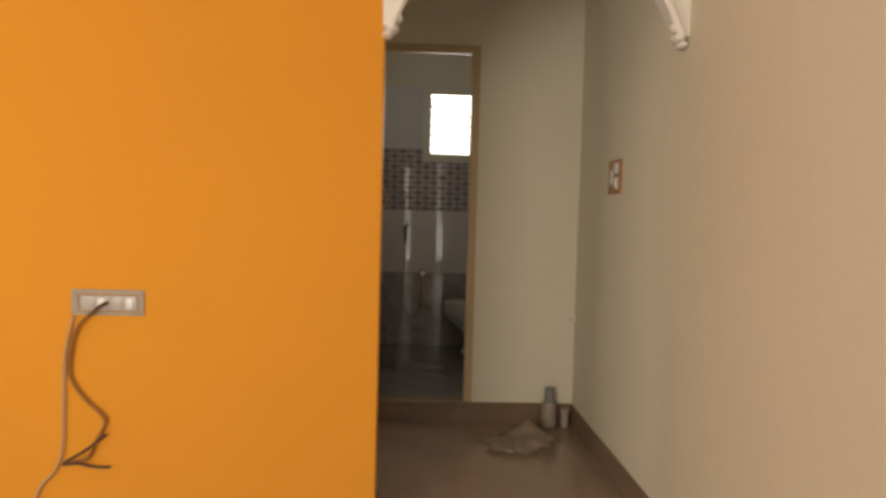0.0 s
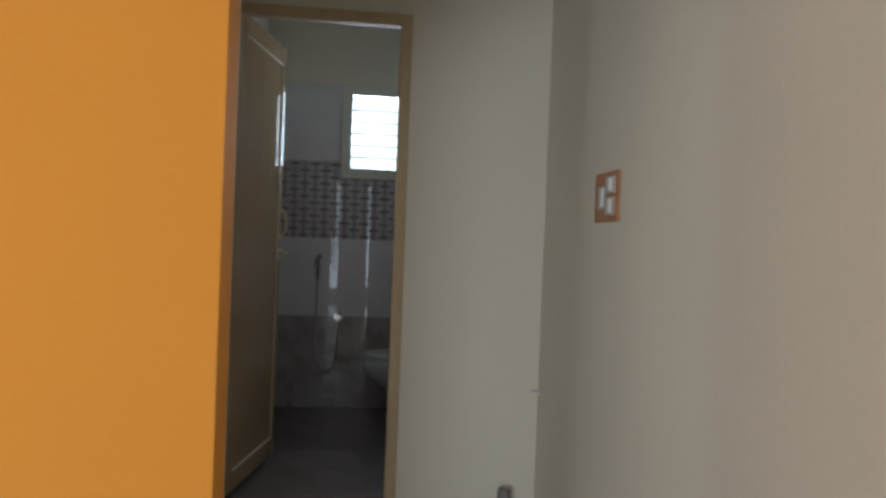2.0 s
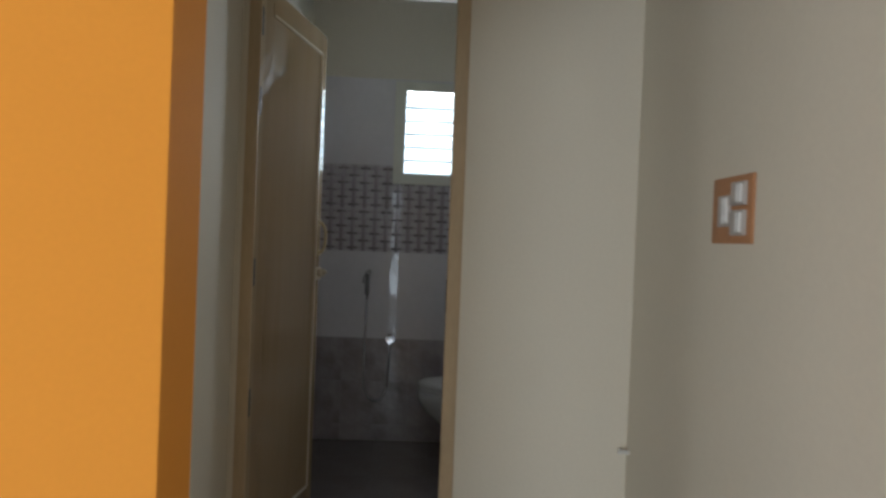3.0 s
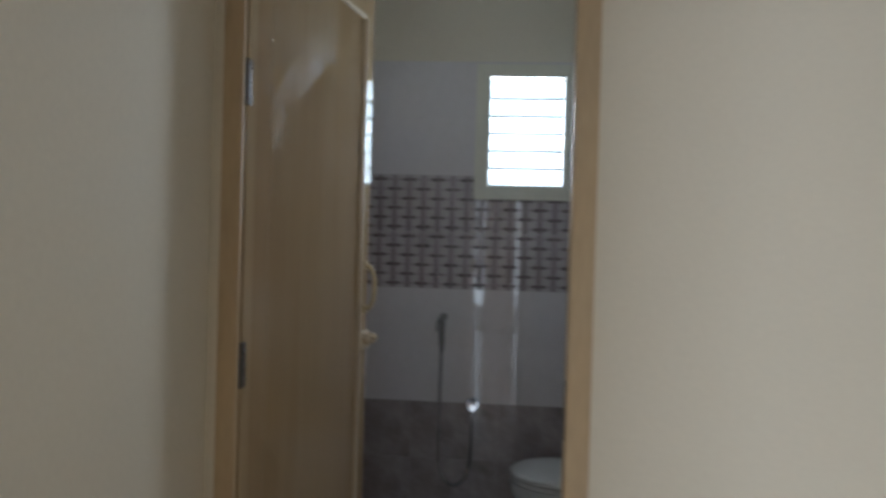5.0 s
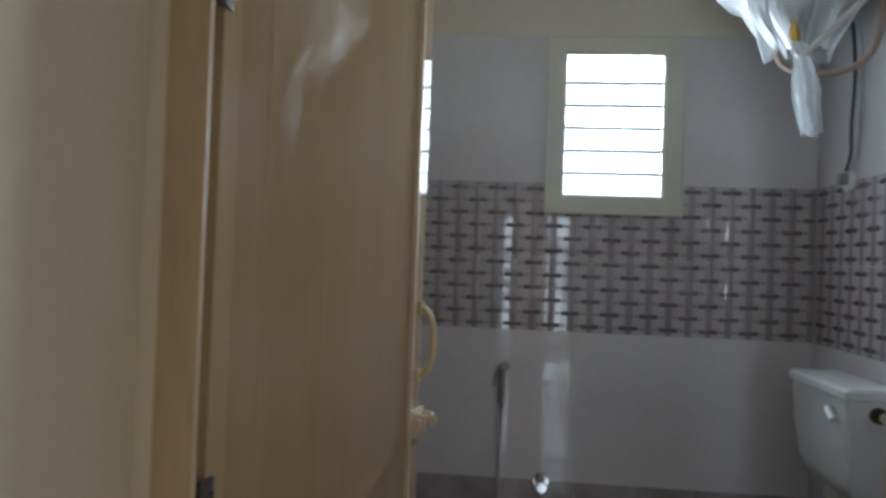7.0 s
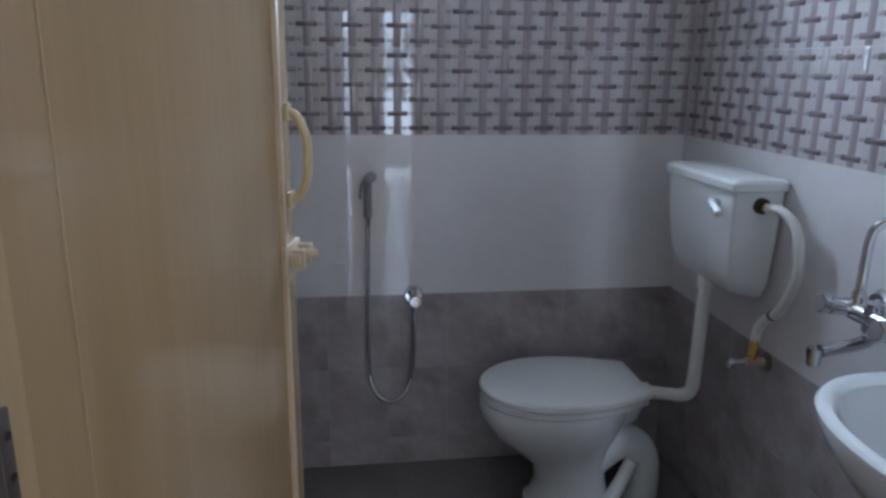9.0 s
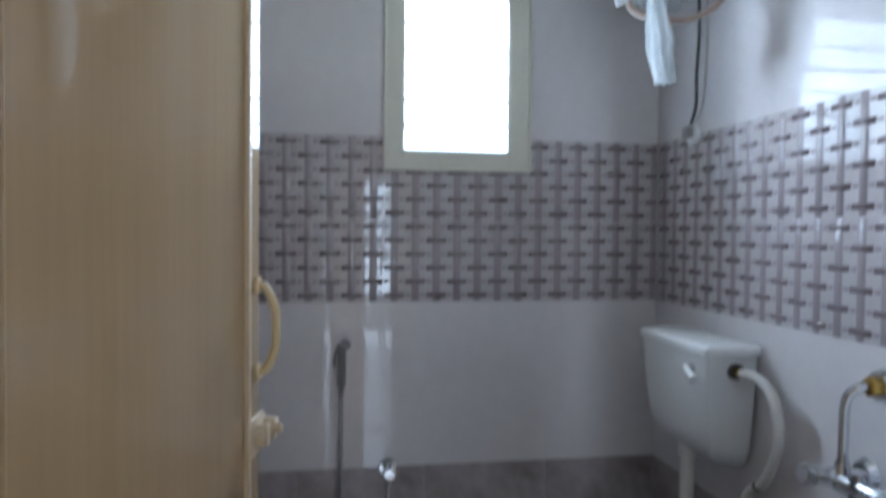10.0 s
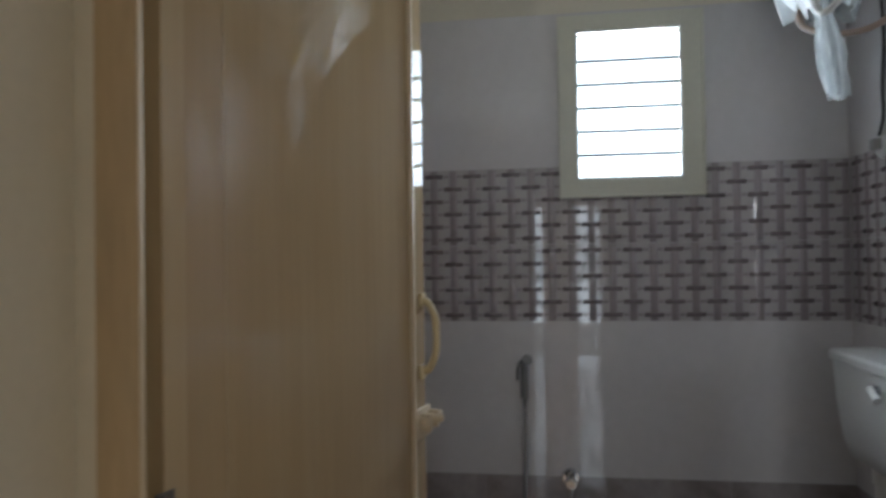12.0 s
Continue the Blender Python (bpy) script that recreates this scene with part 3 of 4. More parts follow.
def tiled_wall(name, label, origin, along, out, length, first, hole=None):
    """Lays tiles on a wall: origin at its foot, along and out are unit vectors, first is the offset of the first joint."""
    if hole:
        bm = box_bm((0, -0.0076, 0.0), (hole[0], 0.0, ROW_TOP - ZB))
        box_bm((hole[1], -0.0076, 0.0), (length, 0.0, ROW_TOP - ZB), bm)
        box_bm((hole[0], -0.0076, 0.0), (hole[1], 0.0, hole[2] - ZB), bm)
    else:
        bm = box_bm((0, -0.0076, 0.0), (length, 0.0, ROW_TOP - ZB))
    base = structure(name, bm, PALE_JOINT, label)
    up = Vector((0, 0, 1))
    along, out = Vector(along), Vector(out)
    m = Matrix((along.to_4d(), (-out).to_4d(), up.to_4d(), (0, 0, 0, 1))).transposed()
    m.translation = Vector(origin)
    m[3][3] = 1
    for i in range(3):
        m[3][i] = 0
    base.matrix_world = m
    flat = Matrix(((1, 0, 0, 0), (0, 0, -1, 0), (0, 1, 0, 0), (0, 0, 0, 1)))     # tile x, y, z to wall x, -out, up
    joints = [0.0] + [first + k * TW for k in range(12) if 0.012 < first + k * TW < length - 0.012] + [length]
    for r, z in enumerate(ROWS):
        z0, z1 = max(z, ZB), z + TH
        if z1 <= ZB + 0.01 or z0 >= ROW_TOP - 0.01:
            continue
        kind = "dark" if z1 < 0.72 else "pale" if z1 < 1.20 else "band" if z1 < 1.68 else "pale"
        for a, e in zip(joints, joints[1:]):
            phase = TW - first if a == 0.0 and first > 0.0 else 0.0
            pieces = [(a, e, z0, z1)]
            if hole:
                hx0, hx1, hz0, hz1 = hole
                if e > hx0 and a < hx1 and z1 > hz0 and z0 < hz1:
                    pieces = []
                    if a < hx0:
                        pieces.append((a, hx0, z0, z1))
                    if e > hx1:
                        pieces.append((hx1, e, z0, z1))
                    m0, m1 = max(a, hx0), min(e, hx1)
                    if z0 < hz0:
                        pieces.append((m0, m1, z0, hz0))
                    if z1 > hz1:
                        pieces.append((m0, m1, hz1, z1))
            for p0, p1, q0, q1 in pieces:
                if p1 - p0 < 0.008 or q1 - q0 < 0.008:
                    continue
                ph = (phase + p0 - a) if kind == "band" else 0.0
                me = tile_mesh(kind, p1 - p0, q1 - q0, ph, 0)
                shared("tile", me, base, Matrix.Translation((p0, 0.0, q0 - ZB)) @ flat)
    return base


# ---- floors ----
def floor_tiles(name, label, x0, x1, y0, y1, z, size, material, start):
    base = structure(name, box_bm((x0, y0, z - 0.1), (x1, y1, z - 0.0008)), material, label)
    me_cache = {}
    nx, ny = int((x1 - x0) / size) + 2, int((y1 - y0) / size) + 2
    for i in range(nx):
        for j in range(ny):
            a, e = max(x0, start[0] + (i - nx + 1) * size), min(x1, start[0] + (i - nx + 2) * size)
            c, d = max(y0, start[1] + (j - ny + 1) * size), min(y1, start[1] + (j - ny + 2) * size)
            if e - a < 0.01 or d - c < 0.01:
                continue
            key = (round(e - a, 3), round(d - c, 3))
            if key not in me_cache:
                verts, faces, mats = [], [], []
                quad_box(verts, faces, mats, (0.0003, 0.0003, -0.01), (e - a - 0.0003, d - c - 0.0003, 0.0), 0.0004, 0)
                me = bpy.data.meshes.new("floor_tile")
                me.from_pydata(verts, [], faces)
                me.materials.append(material)
                me_cache[key] = me
            shared("floor_tile", me_cache[key], base, Matrix.Translation((a, c, z)))
    return base


floor_tiles("floor_hall", "glossy brown vitrified floor tiles", LIV_X, XR, LIV_Y, 0.0, 0.0, 0.6, HALL_TILE, (1.44, 0.0))
floor_tiles("floor_bath", "dark grey-brown bathroom floor tiles", XL, XR, YF, YB, ZB, 0.3, BATH_FLOOR, (1.44, 1.722))
structure("door_step", box_bm((DX0, -0.012, 0.0), (DX1, 0.0, ZB - 0.02), None, 0.001), SKIRT, "brown tile riser under the bathroom door")


def skirting():
    h, t = 0.118, 0.010
    for name, lo, hi in (("baseboard_right", (XR - t, LIV_Y, 0.0), (XR, -0.001, h)), ("baseboard_door_wall", (DX1, -t, 0.0), (XR - t, 0.0, h)),
                         ("baseboard_lobby", (HALL_XL, CORNER - t, 0.0), (HALL_XL + t, -0.012, h)),
                         ("baseboard_passage", (LIV_X, CORNER - t, 0.0), (HALL_XL, CORNER, h)),
                         ("baseboard_orange", (LIV_X, OY0 - t, 0.0), (OX + t, OY0, h)), ("baseboard_orange_end", (OX, OY0, 0.0), (OX + t, OY1, h))):
        structure(name, box_bm(lo, hi, None, 0.0015), SKIRT, "dark brown tile skirting")


skirting()

tiled_wall("tiles_back", "glossy pale, patterned and marbled tiles of the back wall", (XL, YB + 0.008, ZB), (1, 0, 0), (0, -1, 0), XR - XL, 0.712 - XL - TW,
           (FX0 + 0.002 - XL, FX1 - 0.002 - XL, FZ0 + 0.002, FZ1))
tiled_wall("tiles_right", "glossy pale, patterned and marbled tiles beside the basin", (XR + 0.008, YB, ZB), (0, -1, 0), (-1, 0, 0), YB - YF, 0.21)
tiled_wall("tiles_left", "glossy bathroom tiles behind the open door", (XL - 0.008, YF, ZB), (0, 1, 0), (1, 0, 0), YB - YF, 0.30)
tiled_wall("tiles_front_right", "glossy bathroom tiles beside the door", (XR, YF - 0.008, ZB), (-1, 0, 0), (0, 1, 0), XR - 0.94, 0.36)


# ---- plaster arch ----
def arch():
    cx, half, zs, rise = 0.926, 0.500, 1.782, 0.42
    x0, x1, top = OX, XR, H
    y0, y1 = OY0 - 0.116, OY0 - 0.002

    def curve(k, n=28):
        s = 1 - abs(1 - 2 * k / n)
        return cx + half * (1 - 2 * k / n), zs + rise * math.sin(math.pi / 2 * s) ** 0.7

    pts = [curve(k) for k in range(29)]
    outline = [(x1, zs)] + pts + [(x0, zs), (x0, top), (x1, top)]
    bm = bmesh.new()
    front = [bm.verts.new((x, y0, z)) for x, z in outline]
    back = [bm.verts.new((x, y1, z)) for x, z in outline]
    bm.faces.new(front), bm.faces.new(back[::-1])
    for i in range(len(outline)):
        j = (i + 1) % len(outline)
        bm.faces.new((front[i], back[i], back[j], front[j]))
    bmesh.ops.recalc_face_normals(bm, faces=bm.faces[:])
    bmesh.ops.triangulate(bm, faces=[f for f in bm.faces if len(f.verts) > 4])
    ob = structure("arch_1", bm, WHITE_PAINT, "white plaster arch across the lobby entrance")
    line = [(x - 0.010 * (1 if x > cx else -1), y0 - 0.004, z - 0.004) for x, z in pts[::2]]
    part("moulding", tube_bm(line, 0.015, 10, 4), WHITE_PAINT, ob, "rounded white moulding along the arch")
    line = [(cx + (x - cx) * 1.0 + 0.030 * (1 if x > cx else -1) * (1 - 0.6 * (z - zs) / rise), y0 - 0.002, z + 0.022) for x, z in pts[::2] if z > zs + 0.10]
    part("moulding", tube_bm(line, 0.006, 8, 5), WHITE_PAINT, ob, "thin white moulding along the arch")
    for s in (-1, 1):
        x = cx + s * (half - 0.016)
        bm = ball_bm((x, y0 + 0.02, zs - 0.006), 0.026, (0.9, 1.6, 0.75))
        ball_bm((x + s * 0.014, y0 + 0.02, zs - 0.028), 0.020, (0.95, 1.8, 0.6), bm)
        ball_bm((x - s * 0.018, y0 + 0.015, zs + 0.028), 0.020, (0.9, 1.4, 0.9), bm)
        part("scroll", bm, WHITE_PAINT, ob, "white plaster scroll at the arch's foot")


arch()
structure("wall_over_arch", box_bm((OX, OY0, 2.25), (XR, OY1, H)), CREAM, "cream wall over the lobby entrance")


# ---- outdoors ----
structure("ground", box_bm((-60, -60, -0.4), (60, 60, -0.25)), GROUND, "bare ground round the building")
structure("backdrop_bath", box_bm((-0.2, 2.6, 0.6), (1.8, 2.62, 3.4)), SKY, "bright hazy sky behind the bathroom window")
# glowing plane put in for the sunlit yard; also lights the hall
structure("backdrop_balcony", box_bm((-6, -14.02, -0.25), (8, -14.0, 6.0)), YARD_GLOW, "glowing sheet for the bright yard beyond the balcony door")


def balcony_door():
    base = structure("door_2", box_bm((0.93, LIV_Y - 0.16, 0.0), (1.37, LIV_Y - 0.06, 0.02), None, 0.003), SKIRT, "balcony opening with a tile sill")
    y0, y1 = LIV_Y - 0.14, LIV_Y - 0.08
    # the jambs at 0.47 and 0.93 edge the added pier
    for lo, hi in (((0.93, y0, 0.02), (0.96, y1, 2.15)), ((1.34, y0, 0.02), (1.37, y1, 2.15)), ((0.96, y0, 2.11), (1.34, y1, 2.15)),
                   ((0.30, y0, 0.0), (0.33, y1, 2.15)), ((0.47, y0, 0.0), (0.50, y1, 2.15)), ((0.33, y0, 2.11), (0.47, y1, 2.15)), ((0.33, y0, 0.0), (0.47, y1, 0.03))):
        part("frame", box_bm(lo, hi, None, 0.004), FRAME, base)


def yard_shrub():
    """A tall leafy shrub outside, seen only as a reflection in the glossy tiles."""
    t = thing("shrub", (1.5, -10.4, -0.25), "tall green leafy shrub outside the balcony door", "shrub")
    rnd = random.Random(5)
    for x in (0.2, 0.9, 1.5, 2.2, 2.8):
        sub("stem", tube_bm([(1.5 + 0.25 * (x - 1.5), -10.4, -0.25), (x, -10.38, 0.7), (x + rnd.uniform(-0.2, 0.2), -10.4, 2.1)], 0.02, 8, 5), BARK, t)
    bm = bmesh.new()
    for k in range(1500):
        x, z = rnd.uniform(-0.4, 3.4), rnd.uniform(0.6, 2.8)
        if noise.noise(Vector((x * 1.6, z * 1.6, 3.0))) < -0.18 or z < 0.75 + 0.3 * noise.noise(Vector((x * 2.0, 0.0, 7.0))):
            continue
        c = Vector((x, -10.4 + rnd.uniform(-0.35, 0.35), z))
        u = Vector((rnd.uniform(-1, 1), rnd.uniform(-1, 1), rnd.uniform(-1, 1))).normalized() * 0.085
        v = u.orthogonal().normalized() * 0.038
        bm.faces.new([bm.verts.new(c + p) for p in (-u, v, u, -v)])
    sub("leaves", bm, LEAF, t)


def added_side_window():
    # window made up round the side fill lamp; it never comes into view
    base = structure("added_window_2", box_bm((LIV_X - 0.15, -4.5, 0.85), (LIV_X + 0.03, -2.7, 0.88), None, 0.003), WHITE_PAINT, "sill of an unseen living room window added for light")
    for y in (-4.5, -3.92, -3.32, -2.75):
        part("window_frame", box_bm((LIV_X - 0.12, y, 0.88), (LIV_X - 0.07, y + 0.05, 2.15), None, 0.003), FRAME, base)
    for k in range(7):
        z = 1.0 + 0.16 * k
        part("grille_bar", cyl_bm((LIV_X - 0.05, -4.5, z), (LIV_X - 0.05, -2.7, z), 0.006, None, 8), GRILLE, base)


def added_back_window():
    # unseen window made up to hold the back fill lamp
    base = structure("added_window_3", box_bm((-2.4, LIV_Y - 0.15, 0.55), (-0.5, LIV_Y + 0.03, 0.58), None, 0.003), WHITE_PAINT, "sill of an unseen window added for light beside the balcony door")
    for x in (-2.4, -1.78, -1.15, -0.55):
        part("window_frame", box_bm((x, LIV_Y - 0.12, 0.58), (x + 0.05, LIV_Y - 0.07, 1.90), None, 0.003), FRAME, base)


def added_passage_window():
    # sill and frame of the gap made up for the passage fill
    base = structure("added_window_4", box_bm((LIV_X - 0.15, -1.15, 1.0), (LIV_X + 0.02, -0.72, 1.025), None, 0.003), WHITE_PAINT, "sill of a made-up opening that lets fill light into the passage")
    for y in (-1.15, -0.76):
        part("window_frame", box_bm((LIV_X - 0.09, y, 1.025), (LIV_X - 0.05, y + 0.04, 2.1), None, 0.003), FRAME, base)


balcony_door()
yard_shrub()
added_passage_window()
added_side_window()
added_back_window()


# ---- hall things ----
def switch_plate():
    y0, y1, z0, z1 = -0.812, -0.612, 1.275, 1.428
    x = XR
    t = thing("switch_box", (x, (y0 + y1) / 2, z0), "rust-orange switch box with white switches on the hall wall", "light switch")
    sub("backplate", box_bm((x - 0.008, y0, z0), (x - 0.0005, y1, z1), None, 0.003), PLATE, t, "rust-orange bare mounting plate")
    zc = (z0 + z1) / 2
    for a, e, lo, hi, d in ((y0 + 0.022, y0 + 0.086, zc + 0.008, z1 - 0.016, 0.018), (y0 + 0.022, y0 + 0.086, z0 + 0.018, zc - 0.002, 0.018),
                            (y0 + 0.100, y1 - 0.040, zc - 0.038, zc + 0.034, 0.014)):
        m = sub("switch", box_bm((x - d, a, lo), (x - 0.007, e, hi), None, 0.003), SWITCH, t, "white rocker switch")
        for r0, r1, k in ((0.005, 0.016, 0.006), (0.026, 0.034, 0.003)):
            sub("rocker", box_bm((x - d - k, a + r0, lo + 0.006), (x - d + 0.001, a + r1, hi - 0.006), None, 0.002), PLASTIC, m)


def wall_socket_orange():
    x0, x1, z0, z1 = -0.648, -0.401, 0.781, 0.871
    y = OY0
    t = thing("power_socket", ((x0 + x1) / 2, y, z0), "white socket strip in a rough mortar rim on the orange wall", "socket")
    b = box_bm((x0, y - 0.006, z1 - 0.018), (x1, y - 0.0005, z1), None, 0.002)
    box_bm((x0, y - 0.006, z0), (x1, y - 0.0005, z0 + 0.014), b, 0.002)
    box_bm((x0, y - 0.006, z0 + 0.014), (x0 + 0.026, y - 0.0005, z1 - 0.018), b, 0.002)
    box_bm((x1 - 0.022, y - 0.006, z0 + 0.014), (x1, y - 0.0005, z1 - 0.018), b, 0.002)
    sub("rim", b, MORTAR, t, "rough grey mortar rim")
    for k in range(4):
        a = x0 + 0.030 + k * 0.0485
        m = sub("module", box_bm((a, y - 0.009, z0 + 0.017), (a + 0.0475, y - 0.001, z1 - 0.021), None, 0.002), SWITCH, t, "white switch module")
        if k % 2:
            sub("rocker", box_bm((a + 0.012, y - 0.012, z0 + 0.025), (a + 0.033, y - 0.008, z1 - 0.029), None, 0.0015), PLASTIC, m)
    sub("lead", tube_bm([(-0.522, y - 0.010, 0.828), (-0.560, y - 0.028, 0.800), (-0.620, y - 0.020, 0.740), (-0.648, y - 0.010, 0.640), (-0.646, y - 0.010, 0.560),
                         (-0.600, y - 0.012, 0.490), (-0.545, y - 0.014, 0.440), (-0.528, y - 0.014, 0.405), (-0.560, y - 0.014, 0.340), (-0.590, y - 0.012, 0.280), (-0.674, y - 0.010, 0.256)], 0.0058, 10, 8), WIRE_BROWN, t, "loose brown cable hanging down")
    sub("lead", tube_bm([(-0.522, y - 0.013, 0.829), (-0.545, y - 0.030, 0.815), (-0.575, y - 0.032, 0.785)], 0.0040, 8, 6), WIRE_BLACK, t, "dark cable end")
    sub("lead", tube_bm([(-0.525, y - 0.016, 0.365), (-0.590, y - 0.020, 0.312), (-0.672, y - 0.014, 0.258), (-0.620, y - 0.020, 0.262), (-0.560, y - 0.024, 0.252), (-0.508, y - 0.020, 0.250)], 0.0046, 8, 6), WIRE_BLACK, t, "dark cable end")
    sub("lead", tube_bm([(-0.640, y - 0.008, 0.780), (-0.668, y - 0.008, 0.640), (-0.672, y - 0.008, 0.480), (-0.676, y - 0.008, 0.320), (-0.700, y - 0.008, 0.235), (-0.750, y - 0.010, 0.175), (-0.775, y - 0.013, 0.09), (-0.775, y - 0.016, 0.004)], 0.0052, 8, 6), WIRE_GREY, t, "grey cable running down to the floor")


def pipe_stubs():
    t = thing("pipe_stub", (1.300, -0.062, 0.0), "grey capped pipe standing up from the hall floor", "pipe", "pipes in the corner")
    sub("pipe", cyl_bm((1.300, -0.062, 0.0), (1.300, -0.062, 0.138), 0.043, 0.041, 28, None, 0.004), DUSTY, t, "wide dusty pipe socket")
    sub("collar", cyl_bm((1.300, -0.062, 0.0), (1.300, -0.062, 0.010), 0.047, 0.045, 28, None, 0.002), GREY_PIPE, t)
    sub("cap", cyl_bm((1.300, -0.062, 0.134), (1.300, -0.062, 0.222), 0.027, 0.024, 24, None, 0.005), GREY_PIPE, t, "dark grey cap")
    t = thing("pipe_stub", (1.390, -0.055, 0.0), "short pale pipe standing up beside the skirting", "pipe", "pipes in the corner")
    sub("pipe", cyl_bm((1.390, -0.055, 0.0), (1.390, -0.055, 0.085), 0.020, None, 24, None, 0.002), DUSTY, t)
    sub("cap", cyl_bm((1.390, -0.055, 0.080), (1.390, -0.055, 0.098), 0.027, None, 24, None, 0.003), DUSTY, t)


def floor_bag():
    bm = bmesh.new()
    n = 30
    grid = []
    for i in range(n):
        row = []
        for j in range(n):
            u, v = 2 * i / (n - 1) - 1, 2 * j / (n - 1) - 1
            r = math.hypot(u, v) / (1 + 0.28 * noise.noise(Vector((u * 1.7, v * 1.7, 4.0))))
            fall = max(0.0, 1 - r * r * 0.75)
            peak = math.exp(-((u - 0.25) ** 2 + (v - 0.45) ** 2) / 0.12)
            z = 0.005 + 0.075 * peak + 0.055 * fall * (0.55 + 0.8 * abs(noise.noise(Vector((u * 2.6, v * 2.6, 0.5))))) + 0.012 * abs(noise.noise(Vector((u * 7, v * 7, 2.0))))
            x = 1.090 + 0.175 * u * (1 + 0.22 * noise.noise(Vector((u * 2, v * 2, 9.0)))) + 0.03 * v
            y = -0.395 + 0.125 * v * (1 + 0.3 * noise.noise(Vector((u * 2, v * 2, 6.0))))
            row.append(bm.verts.new((x, y, z)))
        grid.append(row)
    for i in range(n - 1):
        for j in range(n - 1):
            u, v = 2 * (i + 0.5) / (n - 1) - 1, 2 * (j + 0.5) / (n - 1) - 1
            if math.hypot(u, v) < 1.0 + 0.25 * noise.noise(Vector((u * 3, v * 3, 1.0))):
                bm.faces.new((grid[i][j], grid[i + 1][j], grid[i + 1][j + 1], grid[i][j + 1]))
    bmesh.ops.delete(bm, geom=[v for v in bm.verts if not v.link_faces], context="VERTS")
    t = thing("plastic_bag", (1.085, -0.395, 0.0), "crumpled dusty plastic bag lying on the brown floor", "bag")
    sub("sheet", bm, BAG, t)
    sub("scrap", ball_bm((1.150, -0.450, 0.022), 0.030, (1.3, 0.7, 0.55)), COPPER, t, "brown scrap inside the bag")


def wall_peg():
    t = thing("wall_peg", (XR, -0.030, 0.595), "small pale peg stuck in the hall wall", "peg")
    sub("pin", cyl_bm((XR - 0.030, -0.030, 0.598), (XR - 0.0005, -0.030, 0.594), 0.006, 0.009, 12, None, 0.0015), PIPE, t)
    sub("head", cyl_bm((XR - 0.036, -0.030, 0.599), (XR - 0.028, -0.030, 0.598), 0.010, None, 12, None, 0.002), PIPE, t)


switch_plate()
wall_socket_orange()
pipe_stubs()
floor_bag()
wall_peg()


# ---- toilet ----
def toilet():
    cy = 1.455
    t = thing("toilet", (1.02, cy, ZB), "white ceramic toilet with its lid closed on the dark floor", "toilet")
    rings = [oval(1.045, cy, ZB, 0.135, 0.105, 2.4), oval(1.045, cy, ZB + 0.012, 0.135, 0.105, 2.4), oval(1.045, cy, ZB + 0.03, 0.118, 0.092, 2.3),
             oval(1.045, cy, 0.20, 0.105, 0.082, 2.2), oval(1.035, cy, 0.26, 0.112, 0.088, 2.2), oval(1.01, cy, 0.31, 0.145, 0.112, 2.1, egg=0.04),
             oval(0.99, cy, 0.36, 0.185, 0.140, 2.1, egg=0.06), oval(0.985, cy, 0.405, 0.208, 0.158, 2.1, egg=0.08), oval(0.983, cy, 0.425, 0.214, 0.164, 2.1, egg=0.08),
             oval(0.983, cy, 0.445, 0.217, 0.167, 2.1, egg=0.08), oval(0.983, cy, 0.462, 0.214, 0.165, 2.1, egg=0.08), oval(0.983, cy, 0.464, 0.205, 0.158, 2.1, egg=0.08)]
    sub("bowl", loft_bm(rings), CERAMIC, t, "white ceramic bowl on a waisted foot")
    shelf = [oval(1.135, cy, z, ax, ay, 4.5) for z, ax, ay in ((0.385, 0.060, 0.070), (0.41, 0.085, 0.090), (0.455, 0.098, 0.100), (0.463, 0.093, 0.096))]
    sub("shelf", loft_bm(shelf), CERAMIC, t, "ceramic ledge carrying the lid hinges")

    def plan(z, grow):
        """An outline round in front and drawn in to a straight back edge."""
        front, back, side, tail = 0.216 + grow, 0.250 + grow, 0.172 + grow, 0.108 + grow
        pts = []
        for k in range(25):
            a = math.pi / 2 + math.pi * k / 24
            pts.append((0.983 + front * math.cos(a), cy + side * math.sin(a), z))
        near = [(0.983 + back * f, cy - side + (side - tail) * f ** 1.9, z) for f in (0.15, 0.3, 0.45, 0.6, 0.75, 0.88, 0.96, 1.0)]
        return pts + near + [(x, 2 * cy - y, z) for x, y, _ in near[::-1]]

    sub("trap", tube_bm([(1.07, cy, 0.20), (1.13, cy - 0.012, 0.275), (1.195, cy - 0.02, 0.315), (1.25, cy - 0.02, 0.275), (1.262, cy - 0.02, 0.20), (1.262, cy - 0.02, ZB)], 0.052, 18, 8), CERAMIC, t, "curved ceramic trap")
    sub("brace", tube_bm([(1.13, cy - 0.075, ZB + 0.02), (1.17, cy - 0.07, 0.19), (1.215, cy - 0.055, 0.27)], 0.022, 12, 6), CERAMIC, t)
    ring = [plan(z, g) for z, g in ((0.466, -0.010), (0.468, -0.005), (0.482, -0.005), (0.485, -0.010))]
    sub("seat", loft_bm(ring), PLASTIC, t, "white plastic seat")
    lid = [plan(z, g) for z, g in ((0.488, -0.006), (0.490, 0.0), (0.503, 0.0), (0.510, -0.005), (0.514, -0.024), (0.516, -0.09))]
    lid = sub("lid", loft_bm(lid), PLASTIC, t, "closed white plastic lid")
    for dy in (-0.075, 0.075):
        sub("hinge", cyl_bm((1.218, cy + dy - 0.022, 0.478), (1.218, cy + dy + 0.022, 0.478), 0.013, None, 16, None, 0.003), PLASTIC, lid)
